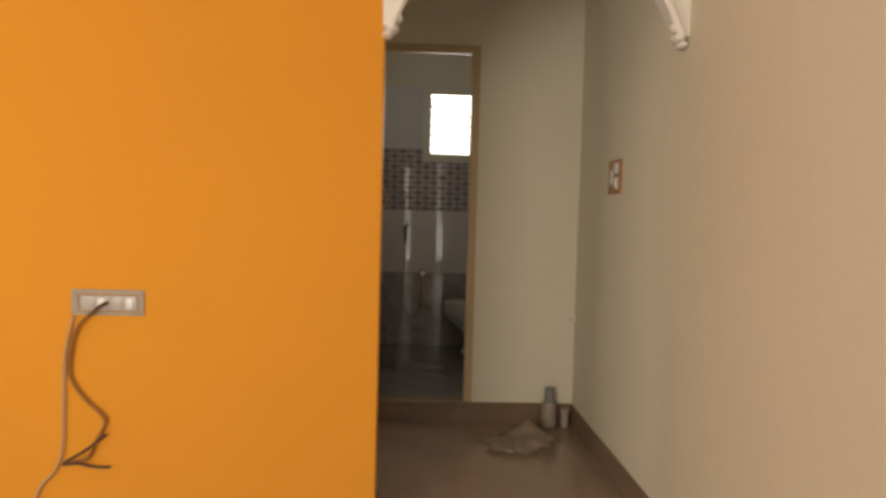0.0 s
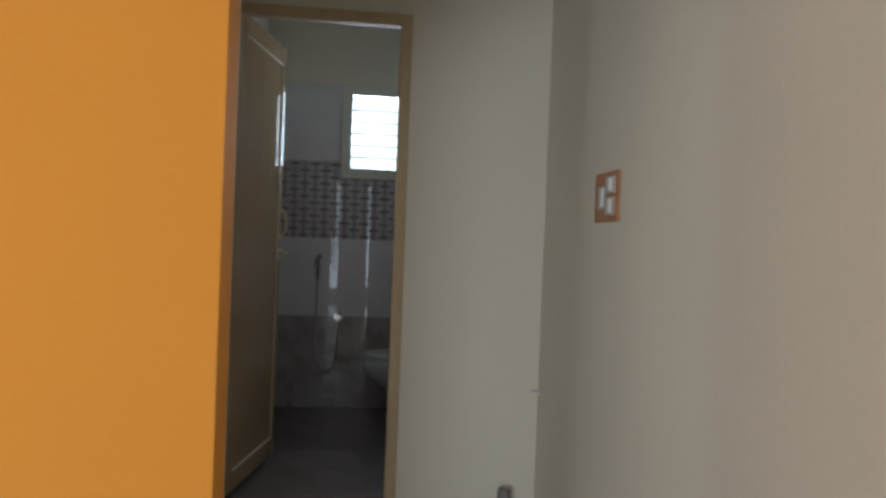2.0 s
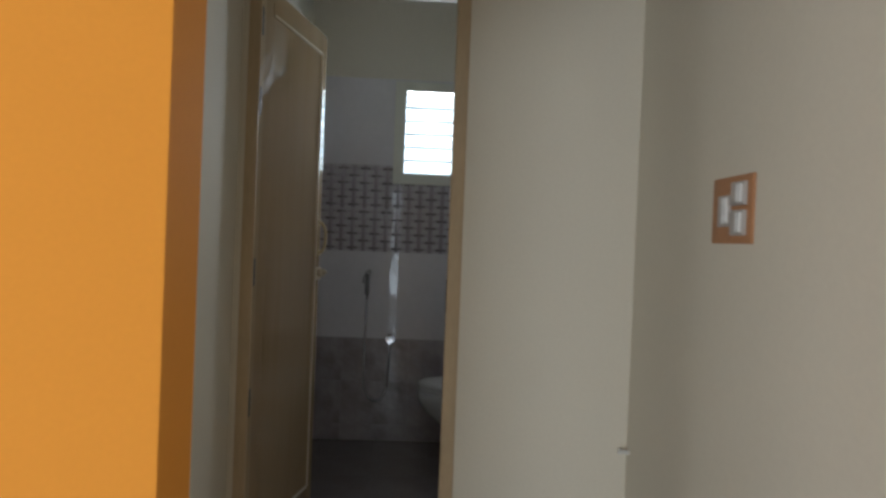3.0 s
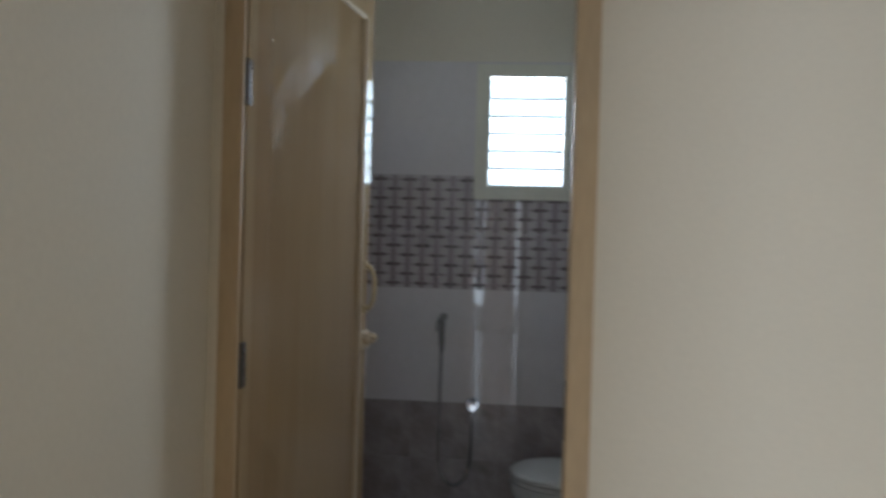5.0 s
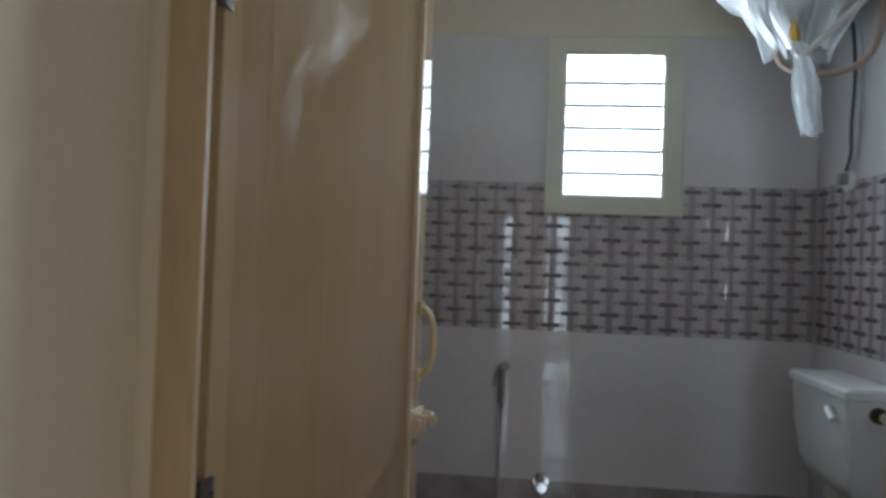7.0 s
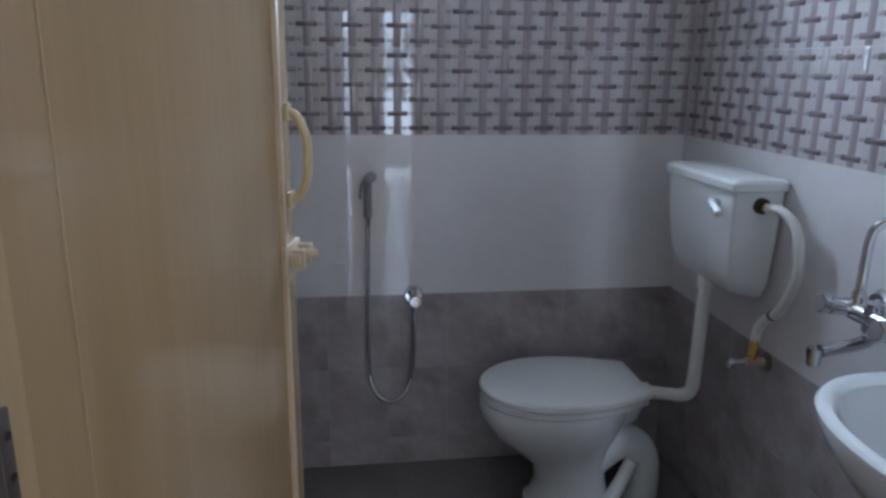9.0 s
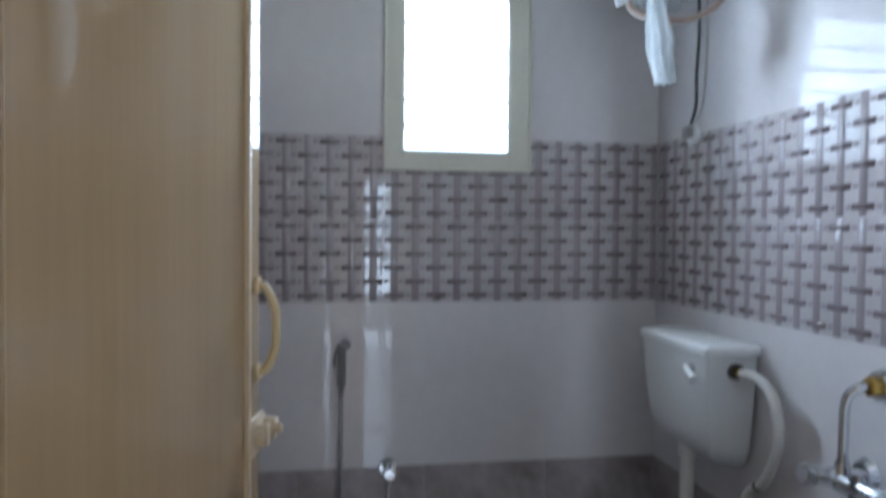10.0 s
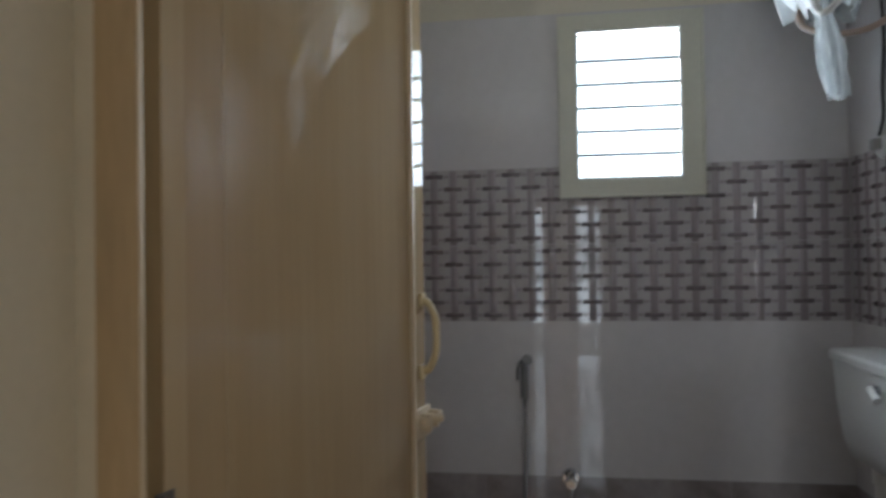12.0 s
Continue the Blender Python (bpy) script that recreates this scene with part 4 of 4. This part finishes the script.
    sub("bolt_cap", ball_bm((1.02, cy - 0.100, ZB + 0.03), 0.009), GREY_PIPE, t)


def cistern():
    x0, x1, y0, y1 = 1.298, XR - 0.004, 1.162, 1.518
    cx, cy, ax, ay = (x0 + x1) / 2, (y0 + y1) / 2, (x1 - x0) / 2, (y1 - y0) / 2
    t = thing("cistern", (cx, cy, 0.85), "white plastic flush cistern fixed to the tiled wall", "cistern")
    rings = [oval(cx + 0.018, cy, 0.826, ax - 0.034, ay - 0.05, 14, 64), oval(cx + 0.012, cy, 0.836, ax - 0.022, ay - 0.036, 16, 64), oval(cx + 0.006, cy, 0.875, ax - 0.012, ay - 0.022, 18, 64),
             oval(cx + 0.002, cy, 0.99, ax - 0.006, ay - 0.010, 20, 64), oval(cx, cy, 1.098, ax - 0.002, ay - 0.004, 20, 64)]
    for ring in rings[:3]:                      # the underside falls towards the wall
        for k, (x, y, z) in enumerate(ring):
            ring[k] = (x, y, z + (x1 - x) * 0.22 - 0.01)
    sub("tank", loft_bm(rings), PLASTIC, t, "white plastic tank")
    lid = [oval(cx - 0.002, cy, z, ax + a, ay + a, 20, 64) for z, a in ((1.099, 0.000), (1.101, 0.004), (1.119, 0.004), (1.126, -0.002), (1.130, -0.02), (1.131, -0.075))]
    sub("lid", loft_bm(lid), PLASTIC, t, "white slightly domed lid")
    zl, yl = 1.062, 1.232
    lever = sub("flush_lever", cyl_bm((x0 + 0.004, yl, zl), (x0 - 0.012, yl, zl), 0.012, 0.010, 16, None, 0.002), CHROME, t, "chrome flush lever")
    sub("arm", tube_bm([(x0 - 0.014, yl + 0.004, zl + 0.002), (x0 - 0.020, yl - 0.018, zl - 0.002), (x0 - 0.022, yl - 0.050, zl - 0.016)], 0.0095, 12, 6), PLASTIC, lever, "white lever arm")
    sub("inlet_ring", cyl_bm((1.372, y0 + 0.008, 1.066), (1.372, y0 - 0.004, 1.066), 0.020, 0.019, 20), BLACK, t, "black rubber ring")
    sub("inlet_nut", cyl_bm((1.372, y0 - 0.003, 1.066), (1.372, y0 - 0.026, 1.064), 0.012, 0.011, 6), BRASS, t, "brass inlet nut")


def flush_pipe():
    t = thing("flush_pipe", (1.352, 1.36, 0.47), "white plastic flush pipe from cistern to toilet", "pipe")
    sub("pipe", tube_bm([(1.362, 1.362, 0.850), (1.360, 1.360, 0.75), (1.358, 1.362, 0.56), (1.354, 1.364, 0.505), (1.335, 1.375, 0.482), (1.305, 1.40, 0.474), (1.27, 1.425, 0.470), (1.238, 1.445, 0.466)], 0.0185, 16, 8), PIPE, t)
    sub("collar", cyl_bm((1.362, 1.362, 0.805), (1.362, 1.362, 0.852), 0.025, None, 20, None, 0.003), PIPE, t)
    sub("sleeve", cyl_bm((1.262, 1.430, 0.468), (1.232, 1.449, 0.465), 0.026, 0.028, 18, None, 0.003), PIPE, t, "white rubber sleeve")


def inlet_hose():
    t = thing("inlet_hose", (1.40, 1.165, 0.66), "white flexible hose between stop valve and cistern", "hose")
    sub("hose", tube_bm([(1.372, 1.139, 1.065), (1.378, 1.092, 1.066), (1.388, 1.052, 1.040), (1.396, 1.038, 0.985), (1.402, 1.045, 0.920), (1.407, 1.095, 0.830), (1.408, 1.150, 0.786), (1.404, 1.168, 0.755), (1.400, 1.168, 0.725)], 0.0115, 14, 8), PIPE, t)
    sub("nut", cyl_bm((1.400, 1.168, 0.732), (1.400, 1.168, 0.690), 0.012, None, 6), BRASS, t, "brass hose nut")
    sub("clamp", cyl_bm((1.408, 1.118, 0.811), (1.408, 1.126, 0.805), 0.0135, None, 14), STEEL, t)


def stop_valve():
    t = thing("stop_valve", (1.40, 1.168, 0.66), "brass and chrome stop valve below the cistern", "valve")
    sub("flange", cyl_bm((XR - 0.0005, 1.168, 0.668), (XR - 0.010, 1.168, 0.668), 0.026, 0.018, 24), STEEL, t)
    sub("body", cyl_bm((XR - 0.006, 1.168, 0.668), (1.382, 1.168, 0.668), 0.012, None, 16), COPPER, t, "reddish valve body")
    sub("stem", cyl_bm((1.400, 1.168, 0.668), (1.400, 1.168, 0.694), 0.010, None, 14), BRASS, t)
    stem = sub("handle", cyl_bm((1.382, 1.168, 0.668), (1.352, 1.168, 0.669), 0.008, 0.006, 14), CHROME, t)
    sub("knob", cyl_bm((1.352, 1.168, 0.669), (1.336, 1.168, 0.670), 0.014, 0.012, 14, None, 0.003), CHROME, stem)


toilet()
cistern()
flush_pipe()
inlet_hose()
stop_valve()


# ---- mixer and basin ----
def wall_mixer():
    xw = XR
    t = thing("wall_mixer", (xw, 0.744, 0.881), "chrome wall mixer tap with a bend pipe over the basin", "tap")
    for y in (0.679, 0.829):
        sub("flange", cyl_bm((xw - 0.0005, y, 0.933), (xw - 0.014, y, 0.933), 0.032, 0.024, 28), CHROME, t)
        sub("leg", cyl_bm((xw - 0.010, y, 0.933), (1.378, y, 0.926), 0.013, None, 18), CHROME, t)
        k = sub("handle", cyl_bm((1.372, y, 0.929), (1.322, y, 0.938), 0.016, 0.018, 20, None, 0.003), CHROME, t, "ribbed chrome handle")
        sub("handle_cap", cyl_bm((1.322, y, 0.938), (1.302, y, 0.942), 0.020, 0.021, 6, None, 0.003), CHROME, k)
    sub("body", cyl_bm((1.378, 0.654, 0.926), (1.378, 0.854, 0.926), 0.019, None, 22, None, 0.004), CHROME, t, "chrome mixer body")
    sub("centre", cyl_bm((1.378, 0.774, 0.899), (1.378, 0.774, 0.956), 0.018, None, 20, None, 0.003), CHROME, t)
    spout = sub("spout", tube_bm([(1.378, 0.774, 0.906), (1.372, 0.772, 0.886), (1.350, 0.768, 0.880), (1.300, 0.760, 0.877), (1.262, 0.755, 0.875)], 0.0125, 16, 7), CHROME, t, "chrome swivel spout")
    sub("spout_end", cyl_bm((1.252, 0.754, 0.883), (1.252, 0.754, 0.849), 0.0145, 0.0135, 18, None, 0.002), CHROME, spout)
    bend = sub("bend_pipe", tube_bm([(1.378, 0.819, 0.941), (1.380, 0.819, 1.001), (1.381, 0.818, 1.066), (1.386, 0.812, 1.093), (1.402, 0.800, 1.108), (1.436, 0.789, 1.111)], 0.0095, 14, 7), CHROME, t, "chrome bend pipe")
    sub("collar", cyl_bm((1.378, 0.819, 0.936), (1.378, 0.819, 0.966), 0.015, 0.013, 18, None, 0.002), CHROME, bend)
    sub("upper_flange", cyl_bm((xw - 0.0005, 0.789, 1.111), (xw - 0.018, 0.790, 1.111), 0.033, 0.026, 28), CHROME, t)
    sub("upper_nut", cyl_bm((xw - 0.016, 0.790, 1.111), (xw - 0.036, 0.792, 1.110), 0.019, None, 6, None, 0.002), BRASS, t, "brass pipe nut")


def basin():
    cx, cy = 1.296, 0.400
    t = thing("wash_basin", (1.30, cy, 0.69), "white ceramic wash basin hung on the tiled wall", "basin")

    def ring(z, ax, ay, shift=0.0, wall=XR - 0.002):
        return [(min(x, wall), y, z) for x, y, _ in oval(cx + shift, cy, z, ax, ay, 2.25, 56)]

    rings = [ring(0.690, 0.07, 0.09, 0.07), ring(0.715, 0.12, 0.15, 0.05), ring(0.765, 0.175, 0.215, 0.02), ring(0.82, 0.197, 0.247, 0.005), ring(0.855, 0.206, 0.260),
             ring(0.868, 0.208, 0.264), ring(0.874, 0.203, 0.259), ring(0.874, 0.188, 0.243), ring(0.866, 0.174, 0.227, -0.004), ring(0.82, 0.150, 0.205, -0.01), ring(0.77, 0.10, 0.14, -0.005), ring(0.755, 0.03, 0.04, 0.0)]
    sub("bowl", loft_bm(rings), CERAMIC, t, "white oval ceramic bowl with a rounded rim")
    b = cyl_bm((cx, cy, 0.754), (cx, cy, 0.758), 0.022, None, 20)
    sub("drain", b, CHROME, t)
    sub("trap", tube_bm([(1.34, cy, 0.70), (1.34, cy, 0.62), (1.35, cy, 0.585), (1.39, cy, 0.57), (XR - 0.001, cy, 0.57)], 0.018, 14, 6), PIPE, t, "white waste pipe")


# ---- hand spray ----
def hand_spray():
    y = YB
    t = thing("hand_spray", (0.455, y, 1.0), "chrome hand spray hanging on the tiled wall with a steel hose", "hand spray")
    sub("holder", box_bm((0.452, y - 0.024, 1.011), (0.478, y - 0.0005, 1.041), None, 0.004), CHROME, t)
    grip = sub("grip", tube_bm([(0.465, y - 0.026, 0.943), (0.465, y - 0.030, 0.976), (0.465, y - 0.034, 1.016), (0.465, y - 0.036, 1.051)], 0.0125, 16, 6), GREY_PIPE, t, "dark chrome grip")
    sub("head", cyl_bm((0.465, y - 0.030, 1.055), (0.475, y - 0.072, 1.069), 0.014, 0.017, 18, None, 0.003), GREY_PIPE, t, "dark chrome spray head")
    sub("trigger", tube_bm([(0.456, y - 0.044, 1.057), (0.446, y - 0.054, 1.036), (0.444, y - 0.050, 1.003)], 0.0045, 10, 6), GREY_PIPE, grip)
    sub("ferrule", cyl_bm((0.465, y - 0.026, 0.947), (0.464, y - 0.024, 0.909), 0.011, 0.007, 16), CHROME, t)
    hose = tube_bm([(0.464, y - 0.024, 0.916), (0.463, y - 0.022, 0.791), (0.462, y - 0.021, 0.611), (0.462, y - 0.020, 0.491), (0.468, y - 0.019, 0.416), (0.492, y - 0.018, 0.363), (0.530, y - 0.018, 0.343),
                    (0.568, y - 0.018, 0.361), (0.592, y - 0.020, 0.416), (0.600, y - 0.026, 0.491), (0.602, y - 0.036, 0.591), (0.603, y - 0.040, 0.659)], 0.0072, 12, 22, None, 0.07)
    sub("hose", hose, CHROME, t, "ribbed steel hose hanging in a loop")
    v = thing("spray_valve", (0.591, y, 0.70), "round chrome stop valve on the tiled wall", "valve")
    sub("flange", cyl_bm((0.603, y - 0.0005, 0.691), (0.603, y - 0.010, 0.691), 0.029, 0.025, 28), CHROME, v)
    sub("body", cyl_bm((0.603, y - 0.008, 0.691), (0.603, y - 0.052, 0.691), 0.013, None, 18), CHROME, v)
    sub("outlet", cyl_bm((0.603, y - 0.040, 0.691), (0.603, y - 0.040, 0.653), 0.010, None, 16), CHROME, v)
    knob = sub("knob", cyl_bm((0.603, y - 0.050, 0.691), (0.603, y - 0.078, 0.691), 0.019, 0.016, 16, None, 0.004), CHROME, v)
    sub("lever", cyl_bm((0.603, y - 0.066, 0.701), (0.606, y - 0.068, 0.729), 0.005, 0.006, 12, None, 0.001), CHROME, knob)


wall_mixer()
basin()
hand_spray()


# ---- water heater ----
def water_heater():
    cx, cy, r = 1.246, 1.380, 0.184
    t = thing("water_heater", (cx, cy, 2.067), "cream water heater still wrapped in clear plastic film", "water heater")
    rings = [oval(cx, cy, z, a, a, 2.3, 40) for z, a in ((2.172, 0.05), (2.176, 0.10), (2.190, 0.14), (2.222, 0.166), (2.275, r), (2.62, r), (2.66, 0.17), (2.69, 0.11))]
    sub("tank", loft_bm(rings), HEATER, t, "cream enamelled tank")
    sub("base_cap", cyl_bm((cx - 0.01, cy, 2.150), (cx - 0.01, cy, 2.180), 0.075, 0.09, 28, None, 0.004), HEATER, t, "cream cover under the tank")
    sub("bracket", box_bm((1.40, cy - 0.13, 2.247), (XR - 0.0005, cy + 0.13, 2.297), None, 0.003), STEEL, t)
    for dy in (-0.085, 0.045):
        sub("riser", cyl_bm((1.20, cy + dy, 2.178), (1.20, cy + dy, 2.066), 0.008, None, 14), PIPE, t)
        sub("nipple", cyl_bm((1.20, cy + dy, 2.070), (1.20, cy + dy, 2.017), 0.012, None, 14), BRASS, t, "brass water connection")
    # film skirt hanging loosely round the lower tank
    bm = bmesh.new()
    n, rows = 150, 34
    grid = []
    for j in range(rows):
        v = j / (rows - 1)
        row = []
        for i in range(n):
            a = 2 * math.pi * i / n
            fold = noise.noise(Vector((math.cos(a) * 2.2, math.sin(a) * 2.2, v * 1.2))) + 0.35 * noise.noise(Vector((math.cos(a) * 6, math.sin(a) * 6, v * 2.0)))
            rad = r + 0.020 + 0.016 * (0.3 + v) * (0.6 + fold)
            z = 2.50 - 0.50 * v
            if v > 0.66:
                k = (v - 0.66) / 0.34
                step = min(1.0, k / 0.22)
                rad *= 1 - 0.16 * step * step * (3 - 2 * step) - 0.52 * k * (1 + 0.35 * fold)
                rad += 0.007 * k * math.sin(9 * a + 3 * fold)
                z += 0.05 * k * fold
            x, y = cx + rad * math.cos(a), cy + rad * math.sin(a)
            row.append(bm.verts.new((min(x, XR - 0.006), y, z)))
        grid.append(row)
    for j in range(rows - 1):
        for i in range(n):
            bm.faces.new((grid[j][i], grid[j][(i + 1) % n], grid[j + 1][(i + 1) % n], grid[j + 1][i]))
    wrap = sub("wrapping", bm, FILM, t, "loose clear plastic film")
    # ragged flap of film hanging beside the tank
    bm = bmesh.new()
    n, rows = 26, 36
    grid = []
    for j in range(rows):
        v = j / (rows - 1)
        row = []
        for i in range(n):
            u = i / (n - 1)
            wide = 0.120 * (1 - 0.45 * v) + 0.014 * noise.noise(Vector((v * 3.1, 2.0, 5.0)))
            pleat = 0.006 * math.sin(8 * u + 4 * v) * (0.4 + v) + 0.008 * noise.noise(Vector((u * 4, v * 3, 1.0)))
            x = cx - 0.168 + 0.015 * v + 0.085 * v * v + wide * u * 0.42
            y = cy - 0.060 + 0.02 * v - wide * u * 0.8 + pleat
            z = 2.185 - 0.200 * v - 0.030 * u * v + 0.008 * noise.noise(Vector((u * 5, 3.0, v * 2)))
            row.append(bm.verts.new((x, y, z)))
        grid.append(row)
    for j in range(rows - 1):
        for i in range(n - 1):
            u, v = i / n, j / rows
            if v > 0.90 + 0.22 * noise.noise(Vector((u * 3.3, 8.0, 2.0))):
                continue
            bm.faces.new((grid[j][i], grid[j][i + 1], grid[j + 1][i + 1], grid[j + 1][i]))
    bmesh.ops.delete(bm, geom=[v for v in bm.verts if not v.link_faces], context="VERTS")
    sub("film_flap", bm, FILM, t, "ragged flap of plastic film")
    # twisted tail of film
    bm = bmesh.new()
    n, rows = 40, 26
    grid = []
    for j in range(rows):
        v = j / (rows - 1)
        row = []
        for i in range(n):
            a = 2 * math.pi * i / n
            pleat = 1 + 0.55 * math.sin(5 * a + 3 * v) * (0.3 + 0.7 * v) + 0.3 * noise.noise(Vector((math.cos(a) * 3, math.sin(a) * 3, v * 5)))
            rad = (0.010 + 0.012 * math.sin(math.pi * min(1.0, v * 1.05)) + 0.010 * v) * pleat
            x = 1.226 + 0.040 * v + rad * math.cos(a)
            y = 1.315 + 0.02 * v + 0.7 * rad * math.sin(a)
            z = 2.010 - 0.235 * v - 0.03 * v * noise.noise(Vector((math.cos(a) * 2, math.sin(a) * 2, 3.0)))
            row.append(bm.verts.new((x, y, z)))
        grid.append(row)
    for j in range(rows - 1):
        for i in range(n):
            bm.faces.new((grid[j][i], grid[j][(i + 1) % n], grid[j + 1][(i + 1) % n], grid[j + 1][i]))
    sub("film_tail", bm, FILM, t, "gathered tail of plastic film hanging down")


def heater_pipes():
    t = thing("inlet_pipe", (1.40, 1.07, 2.137), "white hose from the heater to a chrome wall valve", "hose")
    sub("hose", tube_bm([(1.200, 1.290, 2.019), (1.200, 1.280, 1.982), (1.212, 1.255, 1.962), (1.250, 1.205, 2.002), (1.315, 1.140, 2.072), (1.372, 1.085, 2.127), (1.404, 1.060, 2.152)], 0.0080, 14, 8), PIPE, t)
    sub("nut", cyl_bm((1.200, 1.290, 2.029), (1.200, 1.288, 2.003), 0.0145, None, 6), BRASS, t)
    t = thing("outlet_pipe", (XR, 1.265, 2.147), "red-brown hose from the heater to a wall outlet", "hose")
    sub("hose", tube_bm([(1.200, 1.420, 2.019), (1.212, 1.400, 1.972), (1.262, 1.345, 1.935), (1.325, 1.290, 1.929), (1.378, 1.268, 1.967), (1.402, 1.265, 2.037), (1.408, 1.265, 2.107), (1.418, 1.265, 2.145)], 0.0086, 14, 8), COPPER, t)
    sub("wall_outlet", cyl_bm((XR - 0.0005, 1.265, 2.149), (XR - 0.034, 1.265, 2.147), 0.022, 0.018, 18, None, 0.003), BLACK, t, "black wall outlet")
    t = thing("shower_valve", (XR, 1.02, 2.127), "chrome and dark shower valve high on the tiles", "valve")
    sub("body", cyl_bm((XR - 0.0005, 1.050, 2.155), (1.375, 1.045, 2.151), 0.036, 0.030, 24, None, 0.004), GREY_PIPE, t, "dark valve body")
    sub("barrel", cyl_bm((1.400, 1.075, 2.153), (1.392, 0.960, 2.132), 0.024, 0.022, 20, None, 0.003), GREY_PIPE, t)
    sub("knob", cyl_bm((1.395, 0.955, 2.132), (1.388, 0.915, 2.117), 0.026, 0.022, 20, None, 0.005), CHROME, t, "chrome knob")
    sub("knob", ball_bm((1.366, 1.012, 2.085), 0.018), CHROME, t, "small chrome knob")
    sub("stem", cyl_bm((1.375, 1.02, 2.132), (1.367, 1.013, 2.092), 0.008, None, 12), CHROME, t)
    t = thing("heater_cable", (1.43, 1.47, 1.687), "black cable from heater to socket on the tiles", "cable")
    sub("cable", tube_bm([(1.345, 1.43, 2.240), (1.400, 1.445, 2.150), (1.420, 1.452, 2.067), (1.428, 1.458, 1.947), (1.424, 1.462, 1.827), (1.428, 1.470, 1.747), (1.424, 1.488, 1.695)], 0.0048, 10, 8), BLACK, t)
    sub("wire", tube_bm([(1.350, 1.41, 2.240), (1.405, 1.42, 2.150), (1.430, 1.425, 2.047), (1.434, 1.428, 1.917), (1.433, 1.434, 1.807), (1.432, 1.450, 1.727), (1.424, 1.478, 1.689)], 0.0028, 8, 8), SWITCH, t)
    t = thing("heater_socket", (XR, 1.488, 1.667), "round white socket where the heater cable ends", "socket")
    sub("plate", cyl_bm((XR - 0.003, 1.488, 1.669), (XR - 0.016, 1.488, 1.669), 0.034, 0.031, 28, None, 0.003), PLASTIC, t)
    sub("plug", box_bm((XR - 0.036, 1.472, 1.657), (XR - 0.015, 1.504, 1.689), None, 0.005), GREY_PIPE, t, "grey plug")


water_heater()
heater_pipes()
